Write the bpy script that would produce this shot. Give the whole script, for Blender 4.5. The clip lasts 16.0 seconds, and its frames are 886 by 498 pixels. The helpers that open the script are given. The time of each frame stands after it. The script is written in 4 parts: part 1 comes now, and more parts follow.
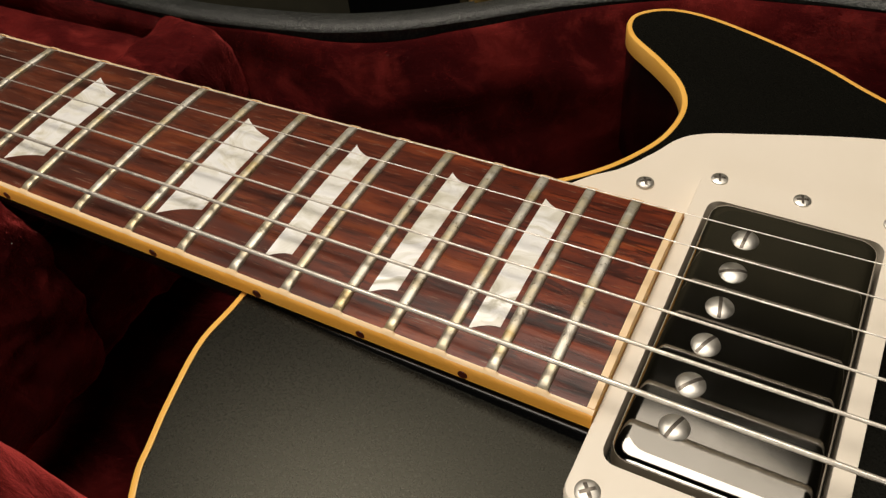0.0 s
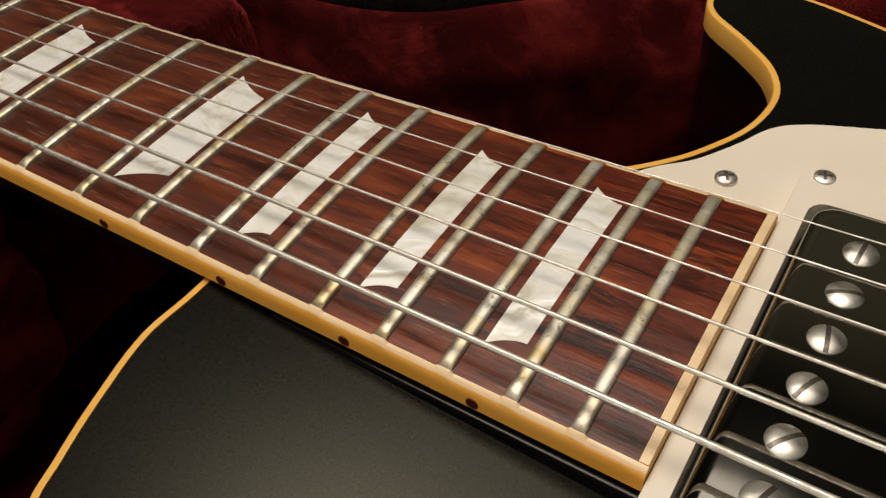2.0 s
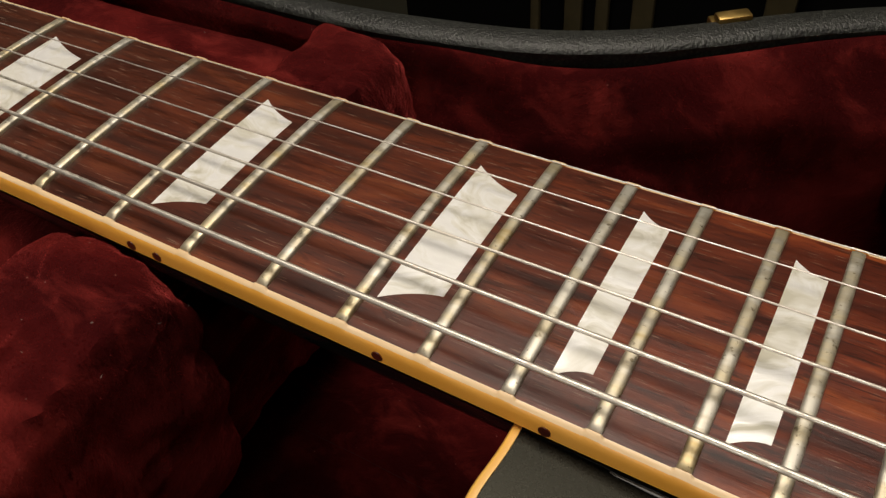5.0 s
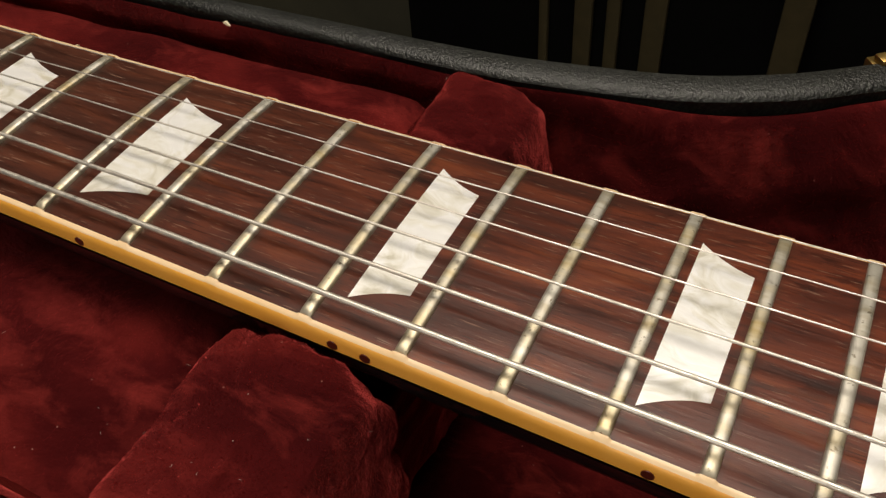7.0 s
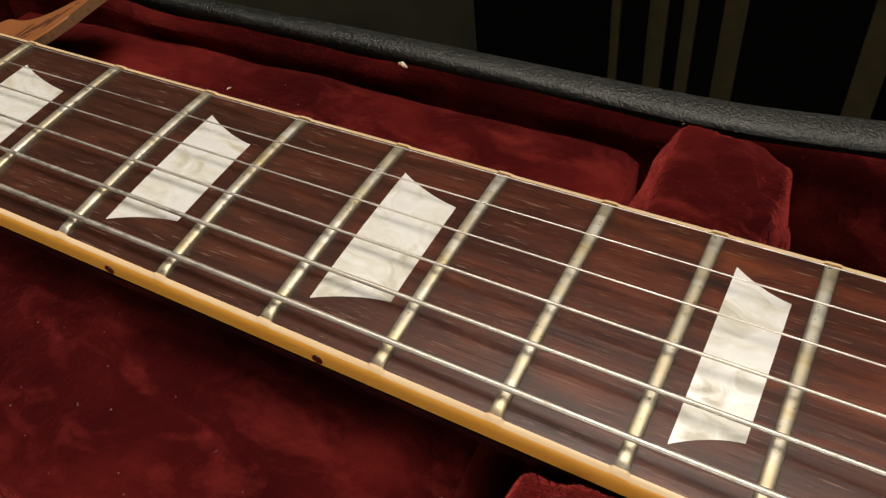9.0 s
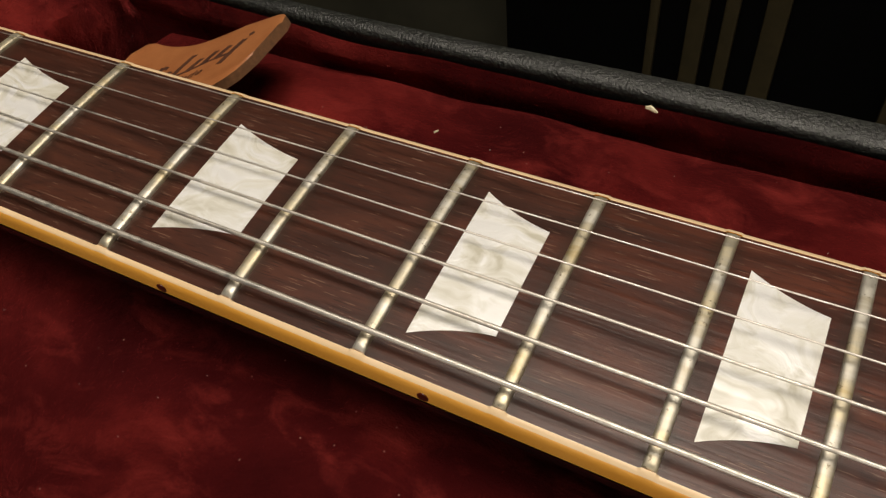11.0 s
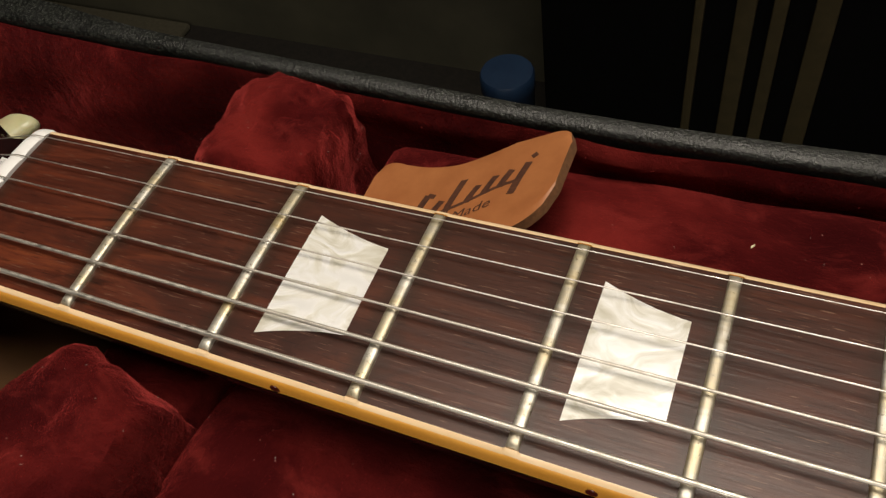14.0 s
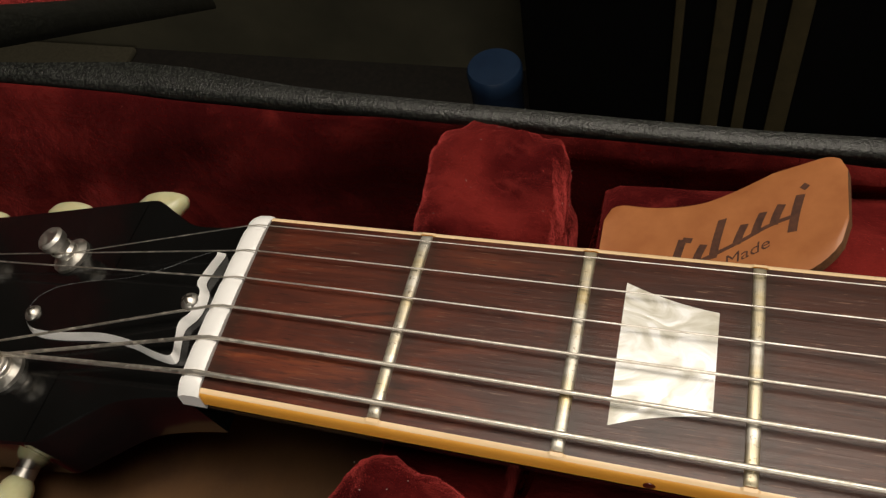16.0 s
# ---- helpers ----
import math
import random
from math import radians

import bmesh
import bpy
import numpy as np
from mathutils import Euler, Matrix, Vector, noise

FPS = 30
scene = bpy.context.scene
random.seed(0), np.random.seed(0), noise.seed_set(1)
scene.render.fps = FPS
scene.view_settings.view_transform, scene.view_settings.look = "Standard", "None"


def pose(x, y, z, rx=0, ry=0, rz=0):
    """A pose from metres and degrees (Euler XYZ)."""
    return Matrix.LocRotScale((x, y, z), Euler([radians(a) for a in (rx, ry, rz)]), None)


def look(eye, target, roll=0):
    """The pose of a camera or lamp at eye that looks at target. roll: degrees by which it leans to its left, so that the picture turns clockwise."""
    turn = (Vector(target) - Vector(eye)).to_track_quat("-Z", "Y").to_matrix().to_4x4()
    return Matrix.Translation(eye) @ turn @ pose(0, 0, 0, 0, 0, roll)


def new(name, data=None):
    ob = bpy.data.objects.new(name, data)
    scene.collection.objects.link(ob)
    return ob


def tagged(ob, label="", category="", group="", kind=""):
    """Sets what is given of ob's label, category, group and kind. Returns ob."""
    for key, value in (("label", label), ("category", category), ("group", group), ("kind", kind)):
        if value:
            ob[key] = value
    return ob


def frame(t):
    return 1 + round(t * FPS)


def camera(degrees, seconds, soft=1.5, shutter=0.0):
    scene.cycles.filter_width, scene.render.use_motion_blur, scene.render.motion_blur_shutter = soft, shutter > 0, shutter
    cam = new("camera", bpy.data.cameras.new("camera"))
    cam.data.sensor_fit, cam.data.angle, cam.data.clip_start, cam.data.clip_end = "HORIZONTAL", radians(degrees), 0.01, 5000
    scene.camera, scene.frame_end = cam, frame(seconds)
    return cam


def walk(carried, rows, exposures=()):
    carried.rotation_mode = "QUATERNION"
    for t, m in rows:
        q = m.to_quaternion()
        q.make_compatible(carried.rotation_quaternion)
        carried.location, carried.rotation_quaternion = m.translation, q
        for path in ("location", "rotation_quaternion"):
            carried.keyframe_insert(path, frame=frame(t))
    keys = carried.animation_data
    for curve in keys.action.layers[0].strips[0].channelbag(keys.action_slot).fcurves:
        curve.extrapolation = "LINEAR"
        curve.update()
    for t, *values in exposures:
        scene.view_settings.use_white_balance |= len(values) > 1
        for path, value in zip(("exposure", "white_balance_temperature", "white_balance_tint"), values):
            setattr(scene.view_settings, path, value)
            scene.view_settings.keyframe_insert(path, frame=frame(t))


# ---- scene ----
cam = camera(54.19, 16.0, 1.35)
# seconds, eye, target, roll
PATH = [
    (0, (0.48514, -0.10940, 0.13536), (0.41176, 0.00544, -0.01102), -7.318),
    (0.5, (0.48313, -0.10708, 0.12308), (0.40247, 0.00798, -0.01924), -6.453),
    (1, (0.47940, -0.09439, 0.10772), (0.39639, 0.01961, -0.03411), -5.563),
    (1.5, (0.47642, -0.09084, 0.10018), (0.39103, 0.02186, -0.04126), -6.428),
    (2, (0.47574, -0.08809, 0.10006), (0.39151, 0.02662, -0.04046), -6.006),
    (2.5, (0.46876, -0.08553, 0.10215), (0.38735, 0.03046, -0.03899), -5.423),
    (3, (0.45428, -0.08687, 0.10353), (0.37270, 0.02923, -0.03741), -5.350),
    (3.5, (0.44462, -0.08651, 0.10434), (0.36544, 0.02944, -0.03808), -4.824),
    (4, (0.43482, -0.08749, 0.10628), (0.35757, 0.02709, -0.03830), -4.747),
    (4.2, (0.42947, -0.08932, 0.10567), (0.35234, 0.02619, -0.03824), -4.674),
    (6.3, (0.38157, -0.09331, 0.10964), (0.30906, 0.02538, -0.03408), -4.982),
    (6.5, (0.37573, -0.09381, 0.10945), (0.30414, 0.02500, -0.03464), -4.840),
    (7, (0.36281, -0.09357, 0.11062), (0.29251, 0.02602, -0.03344), -4.715),
    (7.5, (0.34598, -0.09147, 0.11158), (0.27831, 0.02842, -0.03350), -4.469),
    (8, (0.33183, -0.08798, 0.11377), (0.26438, 0.03172, -0.03156), -4.477),
    (8.5, (0.31670, -0.08689, 0.11090), (0.24366, 0.02914, -0.03471), -6.529),
    (8.7, (0.31358, -0.08530, 0.11141), (0.23898, 0.02870, -0.03500), -7.259),
    (10.8, (0.24468, -0.07810, 0.11601), (0.17866, 0.02794, -0.04018), -7.459),
    (11, (0.23635, -0.07840, 0.11714), (0.17052, 0.02761, -0.03916), -7.430),
    (11.5, (0.21198, -0.07457, 0.12318), (0.14432, 0.02692, -0.03532), -10.073),
    (12, (0.18180, -0.07115, 0.12360), (0.11462, 0.02921, -0.03581), -13.584),
    (12.5, (0.17166, -0.06910, 0.12151), (0.10608, 0.03381, -0.03695), -13.450),
    (13, (0.15680, -0.07439, 0.12581), (0.09557, 0.03099, -0.03277), -12.810),
    (13.5, (0.15414, -0.08315, 0.12676), (0.09281, 0.02460, -0.03018), -13.029),
    (14, (0.15632, -0.07531, 0.13202), (0.09308, 0.03028, -0.02562), -12.057),
    (14.5, (0.15427, -0.07382, 0.12597), (0.07822, 0.02697, -0.02914), -16.021),
    (15, (0.13792, -0.06801, 0.13564), (0.06223, 0.02808, -0.02258), -18.161),
    (15.5, (0.11180, -0.06823, 0.13830), (0.03958, 0.03176, -0.01913), -18.708),
    (16, (0.08253, -0.07627, 0.13990), (0.03262, 0.03140, -0.02108), -13.964),
]
# seconds, stops
EXPOSURES = [(0, -0.04), (0.5, -0.12), (1, -0.14), (1.5, -0.2), (2, -0.2), (3, -0.24), (3.5, -0.24), (4, -0.22), (6.5, -0.04), (7.5, 0.04), (8, 0.04), (8.5, -0.04), (11, -0.14), (11.5, -0.08),
             (12, -0.1), (12.5, -0.34), (13, -0.32), (13.5, 0.0), (14, 0.0), (14.5, 0.12), (15, 0.12), (15.5, -0.1), (16, -0.06)]
walk(cam, [(t, look(eye, target, roll)) for t, eye, target, roll in PATH], EXPOSURES)

# ---- light ----
world = bpy.data.worlds.new("room_dark")
scene.world = world
world.use_nodes = True
world.node_tree.nodes["Background"].inputs[0].default_value = (1.0, 0.72, 0.45, 1)
world.node_tree.nodes["Background"].inputs[1].default_value = 0.003


def disk_light(name, size, watts, colour, eye, target):
    data = bpy.data.lights.new(name, "AREA")
    data.shape, data.size, data.energy, data.color = "DISK", size, watts, colour
    ob = new(name, data)
    ob.matrix_world = look(eye, target)
    return ob


# a shaded lamp overhead: bulb, bright diffuser and the dimmer shade round it
disk_light("pendant_bulb_light", 0.40, 3.6, (1.0, 0.895, 0.76), (0.12, 0.13, 1.08), (0.12, 0.13, 0.0))
disk_light("pendant_lamp_light", 0.96, 8.6, (1.0, 0.895, 0.76), (0.28, 0.08, 1.10), (0.28, 0.08, 0.0))
disk_light("pendant_shade_light", 0.92, 2.8, (1.0, 0.90, 0.77), (0.40, 0.235, 1.12), (0.40, 0.235, 0.0))
# unseen fill added low in front to brighten the binding's near side
disk_light("front_fill_light", 0.72, 6.3, (1.0, 0.93, 0.82), (0.30, -1.50, 0.40), (0.30, 0.0, 0.0))

# ---- materials ----


def material(name, base, rough=0.5, metal=0.0, **inputs):
    m = bpy.data.materials.new(name)
    m.use_nodes = True
    b = m.node_tree.nodes["Principled BSDF"]
    b.inputs["Base Color"].default_value = (*base, 1)
    b.inputs["Roughness"].default_value = rough
    b.inputs["Metallic"].default_value = metal
    for key, value in inputs.items():
        b.inputs[key.replace("_", " ")].default_value = value
    return m


def node(m, kind, links=(), **values):
    """A node with its inputs set; links are (input, node, output)."""
    n = m.node_tree.nodes.new(kind)
    for key, value in values.items():
        n.inputs[key.replace("_", " ")].default_value = value
    for socket, source, output in links:
        m.node_tree.links.new(source.outputs[output], n.inputs[socket])
    return n


def shader(m):
    return m.node_tree.nodes["Principled BSDF"]


def feed(m, source, output, socket):
    m.node_tree.links.new(source.outputs[output], shader(m).inputs[socket])


def coords(m, scale=(1, 1, 1), per_object=False):
    """Object coordinates, scaled, and shifted from object to object where wanted."""
    c = node(m, "ShaderNodeTexCoord")
    mp = node(m, "ShaderNodeMapping", [("Vector", c, "Object")])
    mp.inputs["Scale"].default_value = scale
    if per_object:
        info = node(m, "ShaderNodeObjectInfo")
        mul = m.node_tree.nodes.new("ShaderNodeVectorMath")
        mul.operation = "SCALE"
        mul.inputs[0].default_value = (37.0, 61.0, 19.0)
        m.node_tree.links.new(info.outputs["Random"], mul.inputs["Scale"])
        m.node_tree.links.new(mul.outputs[0], mp.inputs["Location"])
    return mp


def grain(m, vec, scale, detail=4.0, rough=0.55, distort=0.0):
    return node(m, "ShaderNodeTexNoise", [("Vector", vec, 0)], Scale=scale, Detail=detail, Roughness=rough, Distortion=distort)


def ramp(m, source, output, stops):
    r = node(m, "ShaderNodeValToRGB", [("Fac", source, output)])
    e = r.color_ramp.elements
    while len(e) < len(stops):
        e.new(0.5)
    for el, (at, colour) in zip(e, stops):
        el.position, el.color = at, (*colour, 1)
    return r


def bump(m, source, output, strength, distance, after=None):
    b = node(m, "ShaderNodeBump", [("Height", source, output)], Strength=strength, Distance=distance)
    if after:
        m.node_tree.links.new(after.outputs[0], b.inputs["Normal"])
    feed(m, b, 0, "Normal")
    return b


def mixed(m, kind, fac, a, b):
    n = m.node_tree.nodes.new("ShaderNodeMix")
    n.data_type, n.blend_type = "RGBA", kind
    if isinstance(fac, (int, float)):
        n.inputs[0].default_value = fac
    else:
        m.node_tree.links.new(fac[0].outputs[fac[1]], n.inputs[0])
    for at, s in ((6, a), (7, b)):
        if isinstance(s[0], (int, float)):
            n.inputs[at].default_value = (*s, 1)
        else:
            m.node_tree.links.new(s[0].outputs[s[1]], n.inputs[at])
    return n


def math_node(m, operation, a, b=0.0):
    n = m.node_tree.nodes.new("ShaderNodeMath")
    n.operation = operation
    for at, v in ((0, a), (1, b)):
        if isinstance(v, (int, float)):
            n.inputs[at].default_value = v
        else:
            m.node_tree.links.new(v[0].outputs[v[1]], n.inputs[at])
    return n


def rosewood():
    m = material("rosewood", (0.06, 0.02, 0.012), 0.4)
    shader(m).inputs["Specular IOR Level"].default_value = 0.35
    fig = grain(m, coords(m, (16, 82, 34)), 1.0, 8, 0.60, 1.8)
    red = ramp(m, fig, 0, [(0.30, (0.038, 0.0065, 0.004)), (0.47, (0.112, 0.018, 0.0065)), (0.58, (0.20, 0.035, 0.0095)), (0.72, (0.36, 0.085, 0.019))])
    brown = ramp(m, fig, 0, [(0.28, (0.034, 0.0135, 0.0092)), (0.50, (0.055, 0.021, 0.0138)), (0.72, (0.086, 0.031, 0.019))])
    c = node(m, "ShaderNodeTexCoord")
    sep = node(m, "ShaderNodeSeparateXYZ", [("Vector", c, "Object")])
    along = ramp(m, sep, "X", [(0.0, (0.55,) * 3), (0.06, (0.24,) * 3), (0.10, (0.04,) * 3), (0.20, (0.10,) * 3), (0.27, (0.36,) * 3), (0.38, (0.56,) * 3), (0.43, (1, 1, 1))])
    col = mixed(m, "MIX", (along, 0), (brown, 0), (red, 0))
    streak = grain(m, coords(m, (45, 1100, 400)), 1.0, 6, 0.66, 0.3)
    st = ramp(m, streak, 0, [(0.34, (0.55, 0.50, 0.48)), (0.54, (1, 1, 1))])
    col = mixed(m, "MULTIPLY", 0.38, (col, 2), (st, 0))
    ink = grain(m, coords(m, (18, 95, 66)), 1.0, 8, 0.62, 3.0)
    ik = ramp(m, ink, 0, [(0.585, (1, 1, 1)), (0.61, (0.40, 0.34, 0.32)), (0.70, (0.14, 0.13, 0.14))])
    figured = math_node(m, "MULTIPLY_ADD", (along, 0), 0.62)
    figured.inputs[2].default_value = 0.25
    col = mixed(m, "MULTIPLY", (figured, 0), (col, 2), (ik, 0))
    vein = grain(m, coords(m, (26, 330, 120)), 1.0, 5, 0.6, 2.0)
    vn = ramp(m, vein, 0, [(0.585, (1, 1, 1)), (0.625, (0.30, 0.26, 0.25))])
    vm = math_node(m, "MULTIPLY", (along, 0), 0.9)
    col = mixed(m, "MULTIPLY", (vm, 0), (col, 2), (vn, 0))
    pore = grain(m, coords(m, (170, 3400, 900)), 1.0, 2, 0.5)
    dark = ramp(m, pore, 0, [(0.30, (0.25, 0.22, 0.20)), (0.37, (1, 1, 1))])
    col = mixed(m, "MULTIPLY", 0.8, (col, 2), (dark, 0))
    pr = ramp(m, pore, 0, [(0.66, (0, 0, 0)), (0.70, (1, 1, 1))])
    dusty = math_node(m, "MULTIPLY", (pr, 0), (math_node(m, "MINIMUM", (math_node(m, "MULTIPLY_ADD", (sep, "X"), 3.2), 0), 1.0), 0))
    col = mixed(m, "MIX", (dusty, 0), (col, 2), (0.20, 0.11, 0.075))
    # dark bands beside the frets: their contact shade put into the wood, with grime
    step = math_node(m, "MULTIPLY", (math_node(m, "LOGARITHM", (math_node(m, "SUBTRACT", 1.0, (math_node(m, "DIVIDE", (sep, "X"), 0.6255), 0)), 0), 2.0), 0), -12.0)
    near = math_node(m, "ABSOLUTE", (math_node(m, "SUBTRACT", (step, 0), (math_node(m, "ROUND", (step, 0)), 0)), 0))
    band_noise = grain(m, coords(m), 420, 4, 0.6)
    edge = math_node(m, "ADD", (near, 0), (math_node(m, "MULTIPLY", (band_noise, 0), 0.14), 0))
    fret_shade = ramp(m, edge, 0, [(0.12, (1, 1, 1)), (0.22, (0, 0, 0))])
    fac = math_node(m, "MULTIPLY", (fret_shade, 0), 0.55)
    col = mixed(m, "MIX", (fac, 0), (col, 2), (0.022, 0.013, 0.008))
    feed(m, col, 2, "Base Color")
    rr = ramp(m, streak, 0, [(0.2, (0.40, 0.40, 0.40)), (0.8, (0.28, 0.28, 0.28))])
    feed(m, rr, 0, "Roughness")
    b1 = node(m, "ShaderNodeBump", [("Height", streak, 0)], Strength=0.32, Distance=0.0002)
    bump(m, pr, 0, -0.5, 0.0002, b1)
    return m


def pearl():
    m = material("pearl", (0.7, 0.68, 0.6), 0.22, 0.0, Coat_Weight=0.5, Coat_Roughness=0.1)
    vec = coords(m, (1, 1, 1), True)
    warp = grain(m, vec, 70, 2, 0.45)
    add = m.node_tree.nodes.new("ShaderNodeVectorMath")
    add.operation = "MULTIPLY_ADD"
    m.node_tree.links.new(warp.outputs["Color"], add.inputs[0])
    add.inputs[1].default_value = (0.030, 0.012, 0.02)
    m.node_tree.links.new(vec.outputs[0], add.inputs[2])
    st = m.node_tree.nodes.new("ShaderNodeMapping")
    st.inputs["Scale"].default_value = (0.7, 1.3, 1.0)
    m.node_tree.links.new(add.outputs[0], st.inputs["Vector"])
    flow = grain(m, st, 88, 5, 0.50, 1.8)
    col = ramp(m, flow, 0, [(0.33, (0.56, 0.535, 0.44)), (0.45, (0.76, 0.745, 0.68)), (0.53, (0.87, 0.865, 0.83)), (0.59, (0.97, 0.97, 0.96))])
    feed(m, col, 0, "Base Color")
    mt = ramp(m, flow, 0, [(0.38, (0.02, 0.02, 0.02)), (0.62, (0.24, 0.24, 0.24))])
    feed(m, mt, 0, "Metallic")
    rr = ramp(m, flow, 0, [(0.35, (0.55, 0.55, 0.55)), (0.62, (0.30, 0.30, 0.30))])
    feed(m, rr, 0, "Roughness")
    bump(m, flow, 0, 0.22, 0.0008)
    return m


def plastic(name, a, b, rough, scale=60.0, **inputs):
    m = material(name, a, rough, 0.0, **inputs)
    n = grain(m, coords(m), scale, 4, 0.6)
    r = ramp(m, n, 0, [(0.30, a), (0.70, b)])
    feed(m, r, 0, "Base Color")
    f = grain(m, coords(m), 1600, 3, 0.6)
    rr = ramp(m, f, 0, [(0.3, (rough * 0.92,) * 3), (0.75, (min(1.0, rough * 1.08),) * 3)])
    feed(m, rr, 0, "Roughness")
    bump(m, f, 0, 0.02, 0.0001)
    return m


def metal(name, a, b, rough, scale=400.0, dent=0.1):
    m = material(name, a, rough, 1.0)
    n = grain(m, coords(m, (1, 1, 1), True), scale, 4, 0.6)
    r = ramp(m, n, 0, [(0.35, a), (0.70, b)])
    feed(m, r, 0, "Base Color")
    rr = ramp(m, n, 0, [(0.3, (rough,) * 3), (0.75, (min(1.0, rough * 2.2),) * 3)])
    feed(m, rr, 0, "Roughness")
    bump(m, n, 0, dent, 0.0002)
    return m


def fret_metal():
    m = metal("fret_nickel_silver", (0.56, 0.54, 0.48), (0.50, 0.46, 0.36), 0.42, 260.0, 0.0)
    shader(m).inputs["Metallic"].default_value = 0.76
    patch = grain(m, coords(m, (40, 150, 40), True), 1.0, 4, 0.62)
    tarnish = ramp(m, patch, 0, [(0.42, (0.68, 0.65, 0.57)), (0.50, (0.54, 0.49, 0.38)), (0.58, (0.62, 0.55, 0.39)), (0.70, (0.47, 0.36, 0.17))])
    speck = grain(m, coords(m, (1, 1, 1), True), 900, 3, 0.6)
    sp = ramp(m, speck, 0, [(0.62, (0, 0, 0)), (0.70, (0.8, 0.8, 0.8))])
    grimy = mixed(m, "MIX", (sp, 0), (tarnish, 0), (0.16, 0.12, 0.06))
    feed(m, grimy, 2, "Base Color")
    scratch = grain(m, coords(m, (900, 160, 300), True), 1.0, 5, 0.7)
    rr = ramp(m, scratch, 0, [(0.35, (0.40,) * 3), (0.65, (0.55,) * 3)])
    feed(m, rr, 0, "Roughness")
    bump(m, scratch, 0, 0.06, 0.0001)
    return m


def wound_metal():
    m = metal("wound_string", (0.76, 0.72, 0.65), (0.68, 0.63, 0.56), 0.34, 800.0, 0.03)
    w = node(m, "ShaderNodeTexWave", [("Vector", coords(m), 0)], Scale=740.0, Distortion=0.0, Detail=0.0)
    w.bands_direction = "X"
    bump(m, w, 1, 0.15, 0.0001)
    return m


def velvet():
    m = material("crimson_velvet", (0.10, 0.006, 0.010), 0.9, 0.0, Sheen_Weight=0.9, Sheen_Roughness=0.36)
    shader(m).inputs["Sheen Tint"].default_value = (0.95, 0.12, 0.11, 1)
    shader(m).inputs["Specular IOR Level"].default_value = 0.05
    # broad areas where the nap was brushed one way or the other
    where = coords(m, (1, 1.3, 1))
    where.inputs["Location"].default_value = (0.12, 0.43, 0.2)
    brushed = grain(m, where, 22, 6, 0.58, 0.25)
    col = ramp(m, brushed, 0, [(0.34, (0.034, 0.0020, 0.0027)), (0.50, (0.060, 0.0040, 0.0045)), (0.60, (0.112, 0.0092, 0.0085)), (0.70, (0.19, 0.018, 0.015))])
    # finer crushed places in the nap
    crease = grain(m, coords(m, (1, 1.6, 1)), 70, 7, 0.64, 0.5)
    fr = ramp(m, crease, 0, [(0.50, (0, 0, 0)), (0.74, (0.85, 0.85, 0.85))])
    col1 = mixed(m, "MIX", (fr, 0), (col, 0), (0.20, 0.021, 0.018))
    nap = grain(m, coords(m), 2600, 3, 0.7)
    nr = ramp(m, nap, 0, [(0.32, (0.72, 0.72, 0.72)), (0.66, (1, 1, 1))])
    mul = mixed(m, "MULTIPLY", 0.9, (col1, 2), (nr, 0))
    lint = node(m, "ShaderNodeTexVoronoi", [("Vector", coords(m), 0)], Scale=210.0)
    lr = ramp(m, lint, 0, [(0.022, (1, 1, 1)), (0.048, (0, 0, 0))])
    col2 = mixed(m, "MIX", (lr, 0), (mul, 2), (0.30, 0.12, 0.10))
    feed(m, col2, 2, "Base Color")
    b1 = node(m, "ShaderNodeBump", [("Height", brushed, 0)], Strength=0.75, Distance=0.005)
    b2 = node(m, "ShaderNodeBump", [("Height", crease, 0), ("Normal", b1, 0)], Strength=0.5, Distance=0.0018)
    bump(m, nap, 0, 0.4, 0.0006, b2)
    return m


def tolex():
    m = material("black_tolex", (0.006, 0.0070, 0.006), 0.45)
    shader(m).inputs["Specular IOR Level"].default_value = 0.52
    v = node(m, "ShaderNodeTexVoronoi", [("Vector", coords(m), 0)], Scale=1000.0)
    n = grain(m, coords(m), 1300, 3, 0.6)
    wear = grain(m, coords(m), 90, 4, 0.65)
    # paler pebbles, darker pits: the grain's glints and shade put into the colour
    col = ramp(m, v, 0, [(0.15, (0.026, 0.029, 0.024)), (0.60, (0.004, 0.0045, 0.004))])
    feed(m, col, 0, "Base Color")
    rr = ramp(m, wear, 0, [(0.3, (0.32,) * 3), (0.75, (0.50,) * 3)])
    feed(m, rr, 0, "Roughness")
    b = bump(m, v, 0, -0.8, 0.0007)
    bump(m, n, 0, 0.45, 0.0008, b)
    return m


def leather():
    m = plastic("tan_leather", (0.33, 0.115, 0.038), (0.435, 0.168, 0.058), 0.42, 110.0)
    return m


ROSEWOOD, PEARL, VELVET, TOLEX, LEATHER = rosewood(), pearl(), velvet(), tolex(), leather()
LEATHER_EDGE = plastic("leather_cut_edge", (0.13, 0.06, 0.025), (0.24, 0.11, 0.045), 0.8, 700.0)
INK = plastic("dark_brown_ink", (0.045, 0.016, 0.009), (0.10, 0.036, 0.017), 0.6, 500.0)
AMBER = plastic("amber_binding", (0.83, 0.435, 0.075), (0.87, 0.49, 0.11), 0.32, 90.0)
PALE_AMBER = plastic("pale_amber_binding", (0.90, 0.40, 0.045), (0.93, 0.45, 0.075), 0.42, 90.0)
# binding's top edge: scraped lacquer, with overhead light put into the paler colour
SCRAPED_LIT = plastic("scraped_lit_binding", (0.84, 0.60, 0.34), (0.87, 0.66, 0.42), 0.35, 120.0)
